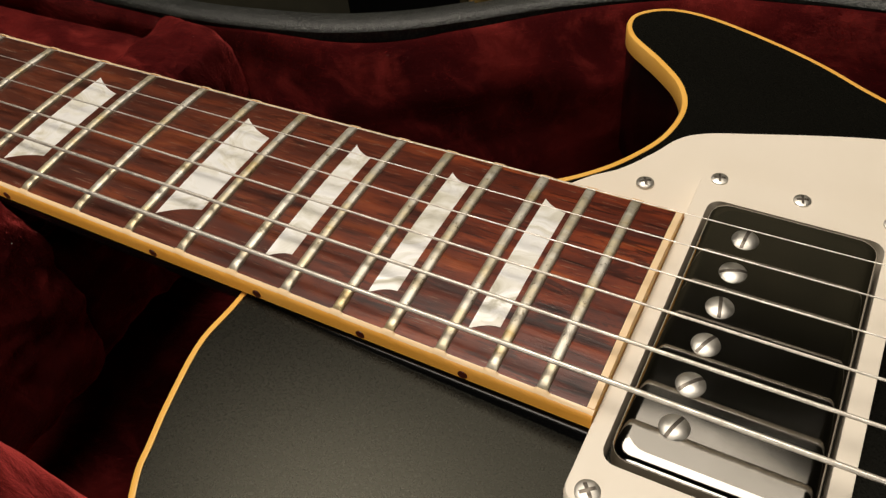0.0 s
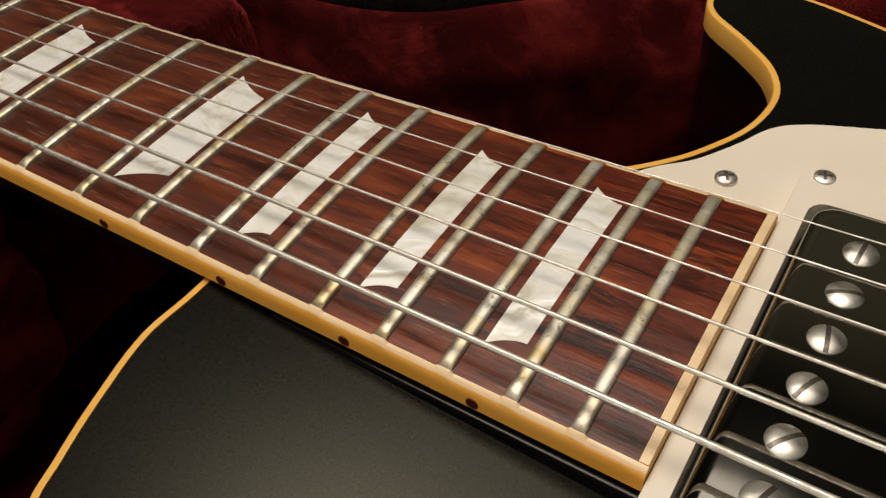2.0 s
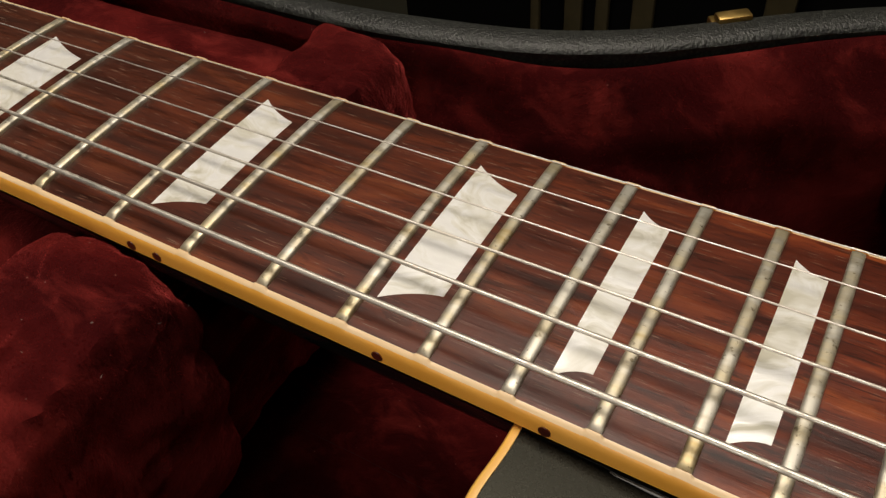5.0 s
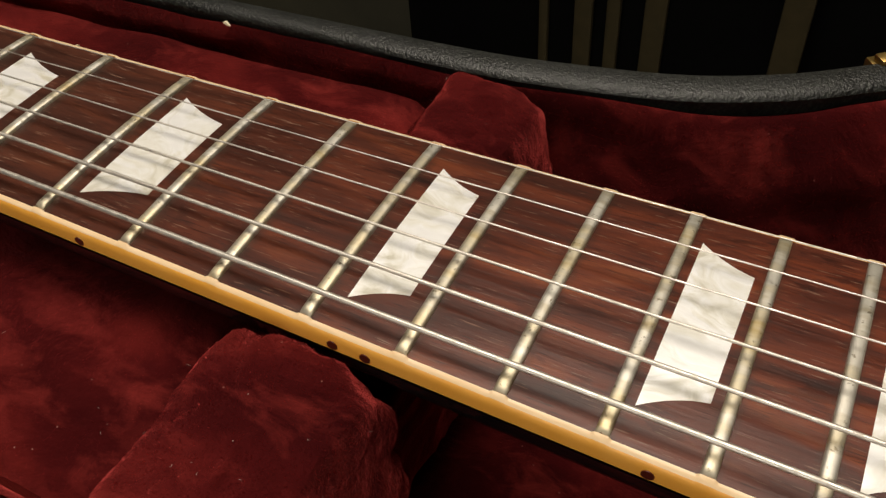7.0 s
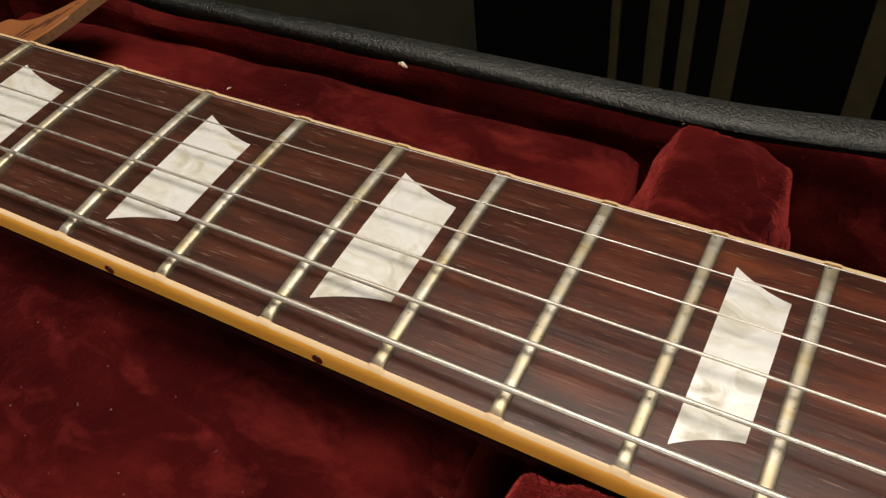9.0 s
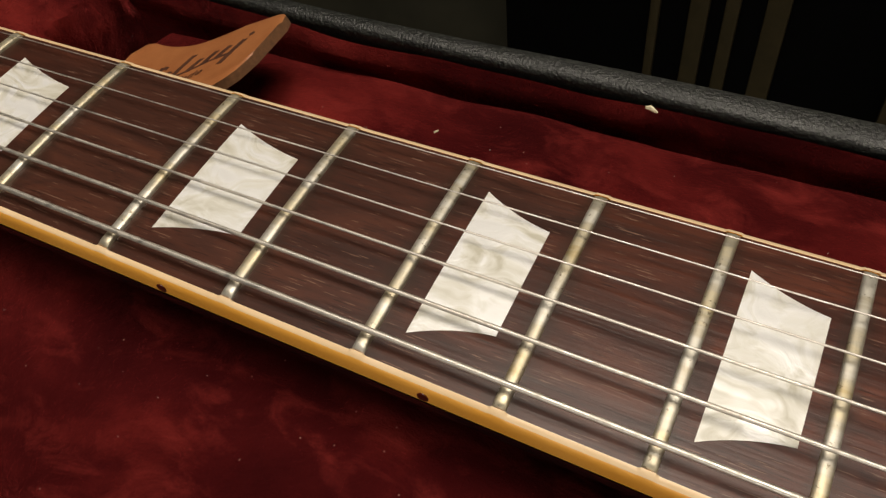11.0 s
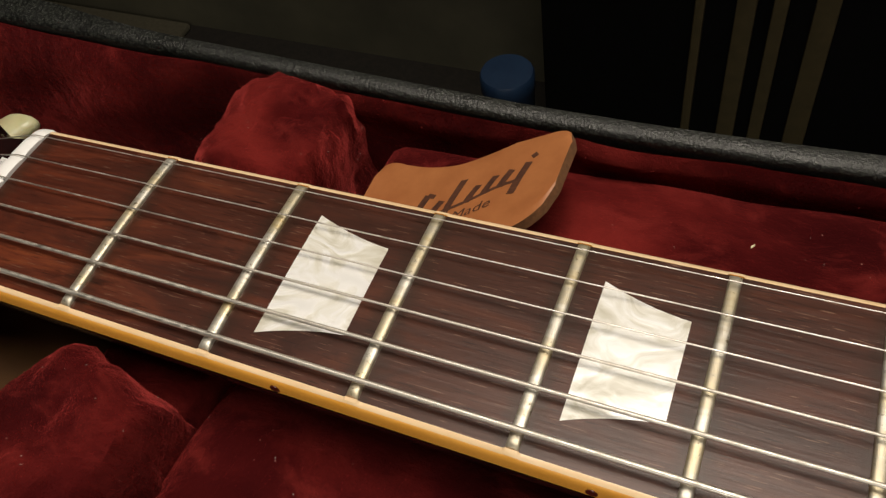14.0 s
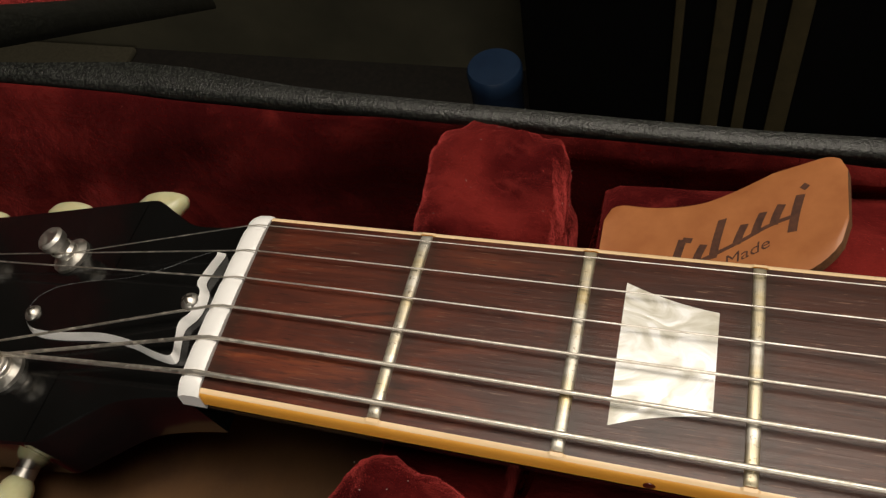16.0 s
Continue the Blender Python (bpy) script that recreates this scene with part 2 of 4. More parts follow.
BLACK = plastic("black_lacquer", (0.0018, 0.0018, 0.0017), (0.0026, 0.0026, 0.0024), 0.28, 40.0)
shader(BLACK).inputs["Specular IOR Level"].default_value = 0.18
shader(BLACK).inputs["Specular Tint"].default_value = (1.0, 0.97, 0.78, 1)
GLOSS = plastic("gloss_black_lacquer", (0.004, 0.004, 0.004), (0.006, 0.006, 0.006), 0.12, 40.0)
CREAM = plastic("cream_plastic", (0.79, 0.715, 0.60), (0.82, 0.745, 0.64), 0.36, 30.0)
NICKEL = metal("polished_nickel", (0.40, 0.38, 0.345), (0.36, 0.34, 0.305), 0.05, 60.0, 0.01)
SCREW = metal("nickel_screw", (0.70, 0.68, 0.63), (0.60, 0.57, 0.52), 0.28, 500.0, 0.03)
FRET = fret_metal()
STEEL = metal("plain_steel", (0.80, 0.76, 0.70), (0.72, 0.67, 0.61), 0.32, 300.0, 0.0)
WOUND = wound_metal()
BONE = plastic("white_nut", (0.90, 0.895, 0.88), (0.93, 0.925, 0.91), 0.35, 200.0)
BUTTON = plastic("aged_green_plastic", (0.50, 0.47, 0.26), (0.62, 0.58, 0.36), 0.3, 150.0, Subsurface_Weight=0.1)
STRAW = plastic("straw_fibre", (0.74, 0.66, 0.42), (0.82, 0.75, 0.52), 0.7, 300.0)
DUST = plastic("pale_lint", (0.52, 0.44, 0.38), (0.62, 0.55, 0.48), 0.9, 300.0)
DOT = plastic("dark_red_dot", (0.05, 0.008, 0.005), (0.09, 0.014, 0.008), 0.3, 900.0)
SLOT = metal("dark_slot", (0.16, 0.14, 0.12), (0.08, 0.07, 0.06), 0.35, 900.0, 0.05)
PAPER = plastic("brown_card", (0.060, 0.024, 0.006), (0.13, 0.058, 0.014), 0.7, 40.0)
# carpet, rug, walls, slats and tub: the room's dimness is put into these colours
CARPET = plastic("dim_brown_carpet", (0.010, 0.008, 0.006), (0.020, 0.016, 0.011), 0.95, 120.0)
RUG = plastic("dim_beige_wool", (0.066, 0.058, 0.035), (0.10, 0.089, 0.058), 0.95, 160.0)
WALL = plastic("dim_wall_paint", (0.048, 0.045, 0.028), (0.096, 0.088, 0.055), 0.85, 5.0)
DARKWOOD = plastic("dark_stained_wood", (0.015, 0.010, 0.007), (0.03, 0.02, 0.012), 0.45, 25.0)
OAK = plastic("dim_tan_wood", (0.044, 0.034, 0.013), (0.066, 0.050, 0.020), 0.6, 60.0)
# cabinet front: the deep shade behind the case is put into this near-black
SHADE = plastic("shade_black", (0.003, 0.003, 0.003), (0.004, 0.004, 0.004), 0.9, 20.0)
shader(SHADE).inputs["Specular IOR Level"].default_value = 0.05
BLUE = plastic("dim_blue_plastic", (0.006, 0.019, 0.052), (0.010, 0.03, 0.07), 0.5, 60.0)
BRASS = metal("brass_latch", (0.62, 0.42, 0.14), (0.45, 0.30, 0.10), 0.25, 300.0, 0.1)

# ---- mesh helpers ----


def part(name, bm, mats, parent=None, label="", smooth=True):
    """One mesh object out of a bmesh, under a thing or a part."""
    me = bpy.data.meshes.new(name)
    bmesh.ops.recalc_face_normals(bm, faces=bm.faces)
    if smooth:
        for f in bm.faces:
            f.smooth = True
    bm.to_mesh(me)
    bm.free()
    for mt in mats if isinstance(mats, (list, tuple)) else [mats]:
        me.materials.append(mt)
    if smooth:
        me.set_sharp_from_angle(angle=radians(38))
    ob = new(name, me)
    if parent:
        ob.parent = parent
    if label:
        tagged(ob, label)
    return ob


def empty(name, label, category, group="", kind=""):
    return tagged(new(name), label, category, group, kind)


def loft(bm, rings, closed=True, caps=True, slot=0):
    """Quads between rings of equally many points."""
    vs = [[bm.verts.new(p) for p in ring] for ring in rings]
    n = len(vs[0])
    for a, b in zip(vs, vs[1:]):
        for i in range(n if closed else n - 1):
            f = bm.faces.new((a[i], a[(i + 1) % n], b[(i + 1) % n], b[i]))
            f.material_index = slot(i) if callable(slot) else slot
    if caps and closed:
        bm.faces.new(vs[0])
        bm.faces.new(vs[-1])
    return vs


def box(bm, lo, hi, bevel=0.0):
    r = bmesh.ops.create_cube(bm, size=1.0, matrix=Matrix.LocRotScale([(a + b) / 2 for a, b in zip(lo, hi)], None, [b - a for a, b in zip(lo, hi)]))
    if bevel:
        es = {e for v in r["verts"] for e in v.link_edges}
        bmesh.ops.bevel(bm, geom=list(es), offset=bevel, segments=2, affect="EDGES", profile=0.5)


def lathe(bm, m, profile, n=24, slot=0):
    """A solid of revolution about m's z axis; profile of (radius, height)."""
    rings = [[m @ Vector((max(r, 1e-5) * math.cos(2 * math.pi * k / n), max(r, 1e-5) * math.sin(2 * math.pi * k / n), h)) for k in range(n)] for r, h in profile]
    return loft(bm, rings, slot=slot)


def spline(points, steps=8, closed=False):
    """Catmull-Rom through points of any dimension."""
    p = [np.array(q, float) for q in points]
    n, out = len(p), []
    for i in range(n if closed else n - 1):
        a, b, c, d = (p[(i + k) % n] if closed else p[min(max(i + k, 0), n - 1)] for k in (-1, 0, 1, 2))
        for s in range(steps):
            t = s / steps
            out.append(0.5 * (2 * b + (c - a) * t + (2 * a - 5 * b + 4 * c - d) * t * t + (3 * b - a - 3 * c + d) * t**3))
    if not closed:
        out.append(p[-1])
    return out


def inset(outline, d):
    """A closed counter-clockwise outline moved inwards by d."""
    out, n = [], len(outline)
    for i, q in enumerate(outline):
        t = np.array(outline[(i + 1) % n][:2]) - np.array(outline[i - 1][:2])
        t = t / (np.linalg.norm(t) + 1e-12)
        out.append((q[0] - t[1] * d, q[1] + t[0] * d))
    return out


def tube(bm, path, radius, n=10, slot=0):
    """A round rod along a path; radius a number or one for each point."""
    rings = []
    for i, q in enumerate(path):
        q = Vector(q)
        t = (Vector(path[min(i + 1, len(path) - 1)]) - Vector(path[max(i - 1, 0)])).normalized()
        s = t.cross(Vector((0, 0, 1)))
        s = s.normalized() if s.length > 1e-4 else Vector((0, 1, 0))
        u = s.cross(t)
        r = radius[i] if isinstance(radius, (list, tuple)) else radius
        rings.append([q + r * (math.cos(2 * math.pi * k / n) * s + math.sin(2 * math.pi * k / n) * u) for k in range(n)])
    return loft(bm, rings, slot=slot)


def lump(p, size, seed=0.0):
    """Soft uneven relief for padded cloth."""
    return noise.fractal((Vector(p) + Vector((seed, seed * 0.7, 0))) * size, 1.0, 2.0, 3)


# ---- guitar: sizes ----
SCALE_LENGTH, RADIUS = 0.6255, 0.305
BOARD_END, BOARD_DEEP, EDGE = 0.4603, 0.0056, 0.0016


def fret_x(i):
    return SCALE_LENGTH * (1 - 2 ** (-i / 12))


def half_width(x):
    return 0.0215 + 0.0154 * x


def crown(y):
    return -y * y / (2 * RADIUS)


guitar = empty("electric_guitar", "black single-cutaway electric guitar with amber binding lying in its case", "guitar")

# ---- guitar: body ----
BODY = [(0.3775, 0.0), (0.3788, -0.0273), (0.3780, -0.041), (0.3803, -0.0535), (0.3833, -0.0645), (0.3870, -0.0745), (0.402, -0.098), (0.43, -0.114), (0.47, -0.119),
        (0.52, -0.110), (0.56, -0.101), (0.61, -0.108), (0.68, -0.145), (0.74, -0.164), (0.79, -0.145), (0.815, -0.09), (0.822, 0.0), (0.815, 0.09), (0.79, 0.145),
        (0.74, 0.164), (0.68, 0.142), (0.61, 0.103), (0.55, 0.086), (0.515, 0.0935), (0.4936, 0.1015), (0.4755, 0.1118), (0.4588, 0.1187), (0.441, 0.1238), (0.429, 0.1231),
        (0.4214, 0.1168), (0.4200, 0.1098), (0.4236, 0.1018), (0.4342, 0.0928), (0.4425, 0.0842), (0.4466, 0.0741), (0.4456, 0.0615), (0.4405, 0.0500), (0.4345, 0.0415),
        (0.4262, 0.0335), (0.415, 0.027), (0.40, 0.022)]
outline = [tuple(q) for q in spline(BODY, 7, True)]


def top_z(x, y):
    return -0.0060 - 0.045 * (x - 0.38) - (0.38 if y > 0 else 0.32) * y * y


bm = bmesh.new()
core = inset(outline, EDGE)
rings = []
for f in np.linspace(0.02, 1.0, 22):
    rings.append([(0.50 + (x - 0.50) * f, 0.04 + (y - 0.04) * f, top_z(0.50 + (x - 0.50) * f, 0.04 + (y - 0.04) * f)) for x, y in core])
loft(bm, rings, caps=False)
bm.faces.new([bm.verts.new(p) for p in rings[0]])
bmesh.ops.remove_doubles(bm, verts=bm.verts, dist=1e-6)
part("carved_top", bm, BLACK, guitar, "satin black lacquered carved top")

bm = bmesh.new()
side = inset(outline, 0.0004)
rings = [[(x, y, top_z(x, y) - 0.0051) for x, y in side], [(x, y, top_z(x, y) - 0.045) for x, y in side], [(x, y, top_z(x, y) - 0.050) for x, y in inset(outline, 0.004)]]
loft(bm, rings, caps=False)
bm.faces.new([bm.verts.new(p) for p in rings[2]])
bmesh.ops.remove_doubles(bm, verts=bm.verts, dist=1e-6)
part("body_back", bm, GLOSS, guitar, "black lacquered body sides")

bm = bmesh.new()
prof = [(EDGE, 0.0002), (0.0008, 0.00025), (0.0003, 0.0001), (0.0, -0.0004), (0.0, -0.0053), (EDGE, -0.0053)]
cols = [inset(outline, d) for d, _ in prof]
loft(bm, [[(*cols[k][i], top_z(*outline[i]) + prof[k][1]) for k in range(len(prof))] for i in range(len(outline))] + [[(*cols[k][0], top_z(*outline[0]) + prof[k][1]) for k in range(len(prof))]], caps=False)
bmesh.ops.remove_doubles(bm, verts=bm.verts, dist=1e-6)
part("body_binding", bm, AMBER, guitar, "aged amber body binding")

bm = bmesh.new()
rings = []
for x in np.linspace(0.384, 0.4602, 12):
    hw = half_width(x)
    zt, zb = -0.0069, top_z(x, -hw) - 0.0012
    rings.append([(x, -hw + 0.003, zt), (x, -hw + 0.0001, zt), (x, -hw - 0.0005, zt - 0.0004), (x, -hw - 0.0008, zb), (x, -hw + 0.003, zb)])
loft(bm, rings)
part("neck_ledge", bm, GLOSS, guitar)

# ---- guitar: neck and fingerboard ----
bm = bmesh.new()
rings = []
for x in np.linspace(-0.004, 0.43, 24):
    hw, deep = half_width(x) - 0.0003, 0.0145 + 0.008 * x
    rings.append([(x, hw * math.cos(a), -BOARD_DEEP + crown(hw) * 0.5 - deep * math.sin(a)) for a in np.linspace(0, math.pi, 18)])
for x, hw, top, deep in ((-0.012, 0.0214, -0.0085, 0.0150), (-0.022, 0.0225, -0.0115, 0.0150), (-0.034, 0.0270, -0.0155, 0.0130), (-0.046, 0.0300, -0.0195, 0.0115)):
    rings.insert(0, [(x, hw * math.cos(a), top - deep * math.sin(a) ** 0.7) for a in np.linspace(0, math.pi, 18)])
loft(bm, rings)
part("neck", bm, GLOSS, guitar, "black lacquered neck")

stations = sorted({0.0003, BOARD_END - EDGE, *[float(v) for v in np.linspace(0.01, 0.45, 24)]})
bm = bmesh.new()
rings = []
for x in stations:
    hw = half_width(x) - EDGE
    ys = np.linspace(-hw, hw, 17)
    rings.append([(x, y, crown(y)) for y in ys] + [(x, hw, -BOARD_DEEP), (x, -hw, -BOARD_DEEP)])
loft(bm, rings)
part("fingerboard", bm, ROSEWOOD, guitar, "dark reddish rosewood fingerboard")


def side_binding(sign):
    """One edge strip of the fingerboard, with a nib at each fret's end."""
    bm = bmesh.new()
    xs = sorted({0.0003, BOARD_END} | {fret_x(i) + d for i in range(1, 23) for d in (-0.0016, -0.0011, 0.0011, 0.0016)})
    tops = {fret_x(i) + d for i in range(1, 23) for d in (-0.0011, 0.0011)}
    rings = []
    for x in xs:
        hw, up = half_width(x), 0.00045 if x in tops else 0.0
        z = crown(hw)
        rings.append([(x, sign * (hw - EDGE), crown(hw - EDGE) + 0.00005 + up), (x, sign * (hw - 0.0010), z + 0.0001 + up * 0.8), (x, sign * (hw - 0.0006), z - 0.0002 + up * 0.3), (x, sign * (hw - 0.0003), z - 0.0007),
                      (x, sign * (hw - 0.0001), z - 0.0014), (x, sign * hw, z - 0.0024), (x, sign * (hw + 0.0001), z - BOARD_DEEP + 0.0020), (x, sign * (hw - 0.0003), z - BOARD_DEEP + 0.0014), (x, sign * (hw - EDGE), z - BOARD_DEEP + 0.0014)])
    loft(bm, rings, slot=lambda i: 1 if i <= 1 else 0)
    return part("fingerboard_binding", bm, [PALE_AMBER, SCRAPED_LIT], guitar, "amber fingerboard binding with a pale edge, scraped and painted as lit from above")


side_binding(-1)
side_binding(1)
bm = bmesh.new()
hw = half_width(BOARD_END) - EDGE - 0.0001
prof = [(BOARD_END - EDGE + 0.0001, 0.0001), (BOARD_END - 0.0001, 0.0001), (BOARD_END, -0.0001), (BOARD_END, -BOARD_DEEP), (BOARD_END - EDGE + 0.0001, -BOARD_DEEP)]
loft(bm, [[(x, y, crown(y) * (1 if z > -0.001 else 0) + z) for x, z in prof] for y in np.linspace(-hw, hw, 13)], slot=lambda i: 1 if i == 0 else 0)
part("end_binding", bm, [AMBER, SCRAPED_LIT], guitar)

for i in range(1, 23):
    bm = bmesh.new()
    x0, hw = fret_x(i), half_width(fret_x(i)) - EDGE - 0.0001
    rings = []
    for f in (-1, -0.985, -0.95, -0.8, -0.5, -0.25, 0, 0.25, 0.5, 0.8, 0.95, 0.985, 1):
        y, up = f * hw, 0.35 if abs(f) == 1 else (0.75 if abs(f) > 0.98 else 1.0)
        rings.append([(x0 + 0.00118 * math.cos(a), y, crown(y) - 0.0001 + up * 0.00105 * math.sin(a) ** 0.42) for a in np.linspace(0, math.pi, 11)])
    loft(bm, rings)
    part("fret", bm, FRET, guitar)

INLAYS = {3: (0.0759, 0.0929, 0.0146, 0.0103), 5: (0.1350, 0.1514, 0.0146, 0.0102), 7: (0.1888, 0.2026, 0.0165, 0.0116), 9: (0.2360, 0.2494, 0.0167, 0.0120),
          12: (0.2988, 0.3086, 0.0181, 0.0136), 15: (0.3497, 0.3597, 0.0185, 0.0137), 17: (0.3816, 0.3873, 0.0199, 0.0170), 19: (0.4080, 0.4137, 0.0197, 0.0170), 21: (0.4313, 0.4371, 0.0198, 0.0171)}
for i, (xa, xb, ya, yb) in INLAYS.items():
    bm = bmesh.new()
    rings = []
    for f in np.linspace(0, 1, 9):
        h = ya + (yb - ya) * f - 0.16 * (ya - yb) * 4 * f * (1 - f) * (1.0 if i < 16 else 1.5)
        x = xa + (xb - xa) * f
        ys = np.linspace(-h, h, 15)
        rings.append([(x, y, crown(y) + 0.00006) for y in ys] + [(x, h, crown(h) - 0.001), (x, -h, crown(h) - 0.001)])
    loft(bm, rings)
    part("inlay", bm, PEARL, guitar)

for i in (3, 5, 7, 9, 12, 15, 17, 19, 21):
    xm = (fret_x(i - 1) + fret_x(i)) / 2
    for d in ((-0.0032, 0.0032) if i == 12 else (0.0,)):
        bm = bmesh.new()
        x = xm + d
        lathe(bm, Matrix.Translation((x, -half_width(x), crown(half_width(x)) - 0.0025)) @ pose(0, 0, 0, 90, 0, 0), [(0.0, -0.0005), (0.00105, -0.0005), (0.00105, 0.00012), (0.0, 0.00012)], 16)
        part("side_dot", bm, DOT, guitar)

# nut
bm = bmesh.new()
rings = []
for y in np.linspace(-0.0216, 0.0216, 61):
    dip = 0.0
    for k in range(6):
        dip = max(dip, 0.0004 * math.exp(-(((y - (-0.0176 + 0.00704 * k)) / 0.0006) ** 2)))
    edge = 0.0018 * (abs(y) / 0.0216) ** 12
    z = 0.0013 + crown(y) - dip - edge
    rings.append([(0.0002, y, -0.0062), (0.0002, y, z - 0.0004), (-0.0006, y, z), (-0.0032, y, z - 0.0003), (-0.0047, y, z - 0.0013), (-0.0050, y, -0.0062)])
loft(bm, rings)
part("nut", bm, BONE, guitar, "white string nut")

# ---- guitar: headstock ----
LEAN_BACK = radians(16.5)


def head(u, v, h):
    """A place on the headstock: u back from the nut, v across, h above its face."""
    return Vector((-0.0045 - u * math.cos(LEAN_BACK) + h * math.sin(LEAN_BACK) * -1, v, -0.0045 - u * math.sin(LEAN_BACK) + h * math.cos(LEAN_BACK)))


HEAD_TURN = pose(0, 0, 0, 0, -16.5, 0)
half = spline([(0.0, 0.0212), (0.010, 0.0216), (0.020, 0.0232), (0.029, 0.0280), (0.0355, 0.0318), (0.039, 0.0326), (0.045, 0.0326), (0.10, 0.0330), (0.15, 0.0360), (0.176, 0.0375), (0.186, 0.0300)], 5)
bm = bmesh.new()
loft(bm, [[head(u, e * v * k, h) for e, k, h in ((-1, 1, -0.0150), (-1, 1, -0.0006), (-1, 0.985, 0.0), (1, 0.985, 0.0), (1, 1, -0.0006), (1, 1, -0.0150))] for u, v in half])
part("headstock", bm, GLOSS, guitar, "gloss black headstock")

bell = spline([(0.0046, 0.0), (0.0052, 0.0030), (0.0074, 0.0058), (0.0066, 0.0095), (0.0058, 0.0136), (0.0120, 0.0126), (0.0200, 0.0100), (0.030, 0.0082), (0.043, 0.0078), (0.053, 0.0066), (0.0585, 0.0035), (0.0598, 0.0)], 5)
ring = [(u, v) for u, v in bell] + [(u, -v) for u, v in bell[-2:0:-1]]
inner = []
for u, v in ring:
    cu = min(max(u, 0.012), 0.050)
    d = math.hypot(u - cu, v) + 1e-9
    k = max(0.1, 1 - 0.0010 / d)
    inner.append((cu + (u - cu) * k, v * k))
bm = bmesh.new()
loft(bm, [[head(u, v, 0.0001) for u, v in ring], [head(u, v, 0.0003) for u, v in ring], [head(u, v, 0.0022) for u, v in inner], [head(u, v, 0.0001) for u, v in inner]], caps=False)
cover = part("truss_rod_cover", bm, BONE, guitar, "bell-shaped black cover with a white edge")
bm = bmesh.new()
loft(bm, [[head(u, v, 0.0001) for u, v in inner], [head(u, v, 0.00215) for u, v in inner]])
part("cover_plate", bm, GLOSS, cover)


def screw(parent, m, r=0.0024, cross=False, dome=0.45):
    """A round-headed screw with a slot or a cross, its axis along m's z."""
    def rise(q):
        return r * dome * (1 - (q / r) ** 2.6) + 0.00012

    bm = bmesh.new()
    lathe(bm, m, [(0, -0.001), (r, -0.001), (r, 0.0)] + [(q * r, rise(q * r)) for q in (0.98, 0.9, 0.75, 0.55, 0.3, 0.1)] + [(0, rise(0))], 28)
    ob = part("screw", bm, SCREW, parent)
    bm = bmesh.new()
    ln, w = (r * 0.66, r * 0.15) if cross else (r * 0.96, r * 0.13)
    for turn in ((0, 90) if cross else (0,)):
        q = m @ pose(0, 0, 0, 0, 0, turn)
        loft(bm, [[q @ Vector((e, y, rise(abs(e)) + h)) for y, h in ((-w, 0.00003), (w, 0.00003), (w, -0.0002), (-w, -0.0002))] for e in np.linspace(-ln, ln, 9)])
    part("slot", bm, SLOT, ob)
    return ob


for u, v in ((0.0076, 0.0), (0.0560, -0.0015)):
    screw(cover, Matrix.Translation(head(u, v, 0.00215)) @ HEAD_TURN @ pose(0, 0, 0, 0, 0, 35), 0.0021, True, 0.7)

POSTS = []
for sign in (-1, 1):
    for k, (u, v) in enumerate(((0.0565, 0.0162), (0.0950, 0.0190), (0.1335, 0.0220))):
        at = Matrix.Translation(head(u, sign * v, 0.0)) @ HEAD_TURN
        bm = bmesh.new()
        lathe(bm, at, [(0.0, 0.0), (0.0050, 0.0), (0.0050, 0.0010), (0.0036, 0.0018), (0.0033, 0.0020), (0.0, 0.0020)])
        tuner = part("tuner", bm, SCREW, guitar, "nickel tuner with an aged green plastic button")
        bm = bmesh.new()
        lathe(bm, at, [(0.0, 0.0), (0.0030, 0.0), (0.0030, 0.0030), (0.0023, 0.0038), (0.0023, 0.0054), (0.0033, 0.0060), (0.0034, 0.0078), (0.0028, 0.0086), (0.0, 0.0086)])
        part("post", bm, SCREW, tuner)
        edge = 0.0326 + 0.0008 * (u - 0.05) / 0.05
        bm = bmesh.new()
        tube(bm, [head(u, sign * (edge - 0.004), -0.0165), head(u, sign * (edge + 0.006), -0.0165)], 0.0026, 12)
        part("shaft", bm, SCREW, tuner)
        bm = bmesh.new()
        rings = []
        for f, wide, thick in ((0.0, 0.0030, 0.0028), (0.10, 0.0042, 0.0034), (0.35, 0.0052, 0.0036), (0.60, 0.0078, 0.0040), (0.80, 0.0090, 0.0042), (0.94, 0.0082, 0.0036), (1.0, 0.0050, 0.0018)):
            rings.append([head(u + wide * math.cos(a), sign * (edge + 0.0020 + 0.0135 * f), -0.0165 + thick * math.sin(a)) for a in np.linspace(0, 2 * math.pi, 20, endpoint=False)])
        loft(bm, rings)
        part("button", bm, BUTTON, tuner, "greenish cream keystone button")
        POSTS.append((sign, k, head(u, sign * v, 0.0050)))

# ---- guitar: strings ----
GAUGES = (0.00108, 0.00082, 0.00058, 0.00038, 0.00030, 0.00024)


def spread(k, first, last):
    """Even gaps between the strings, whatever their thickness."""
    gap = (last - first - sum(GAUGES) + (GAUGES[0] + GAUGES[5]) / 2) / 5
    return first + k * gap + sum(GAUGES[:k]) + (GAUGES[k] - GAUGES[0]) / 2


def string_z(k, x):
    return 0.0013 + crown(-0.0176 + 0.00704 * k) + (0.0050 - 0.0001 * k) * x


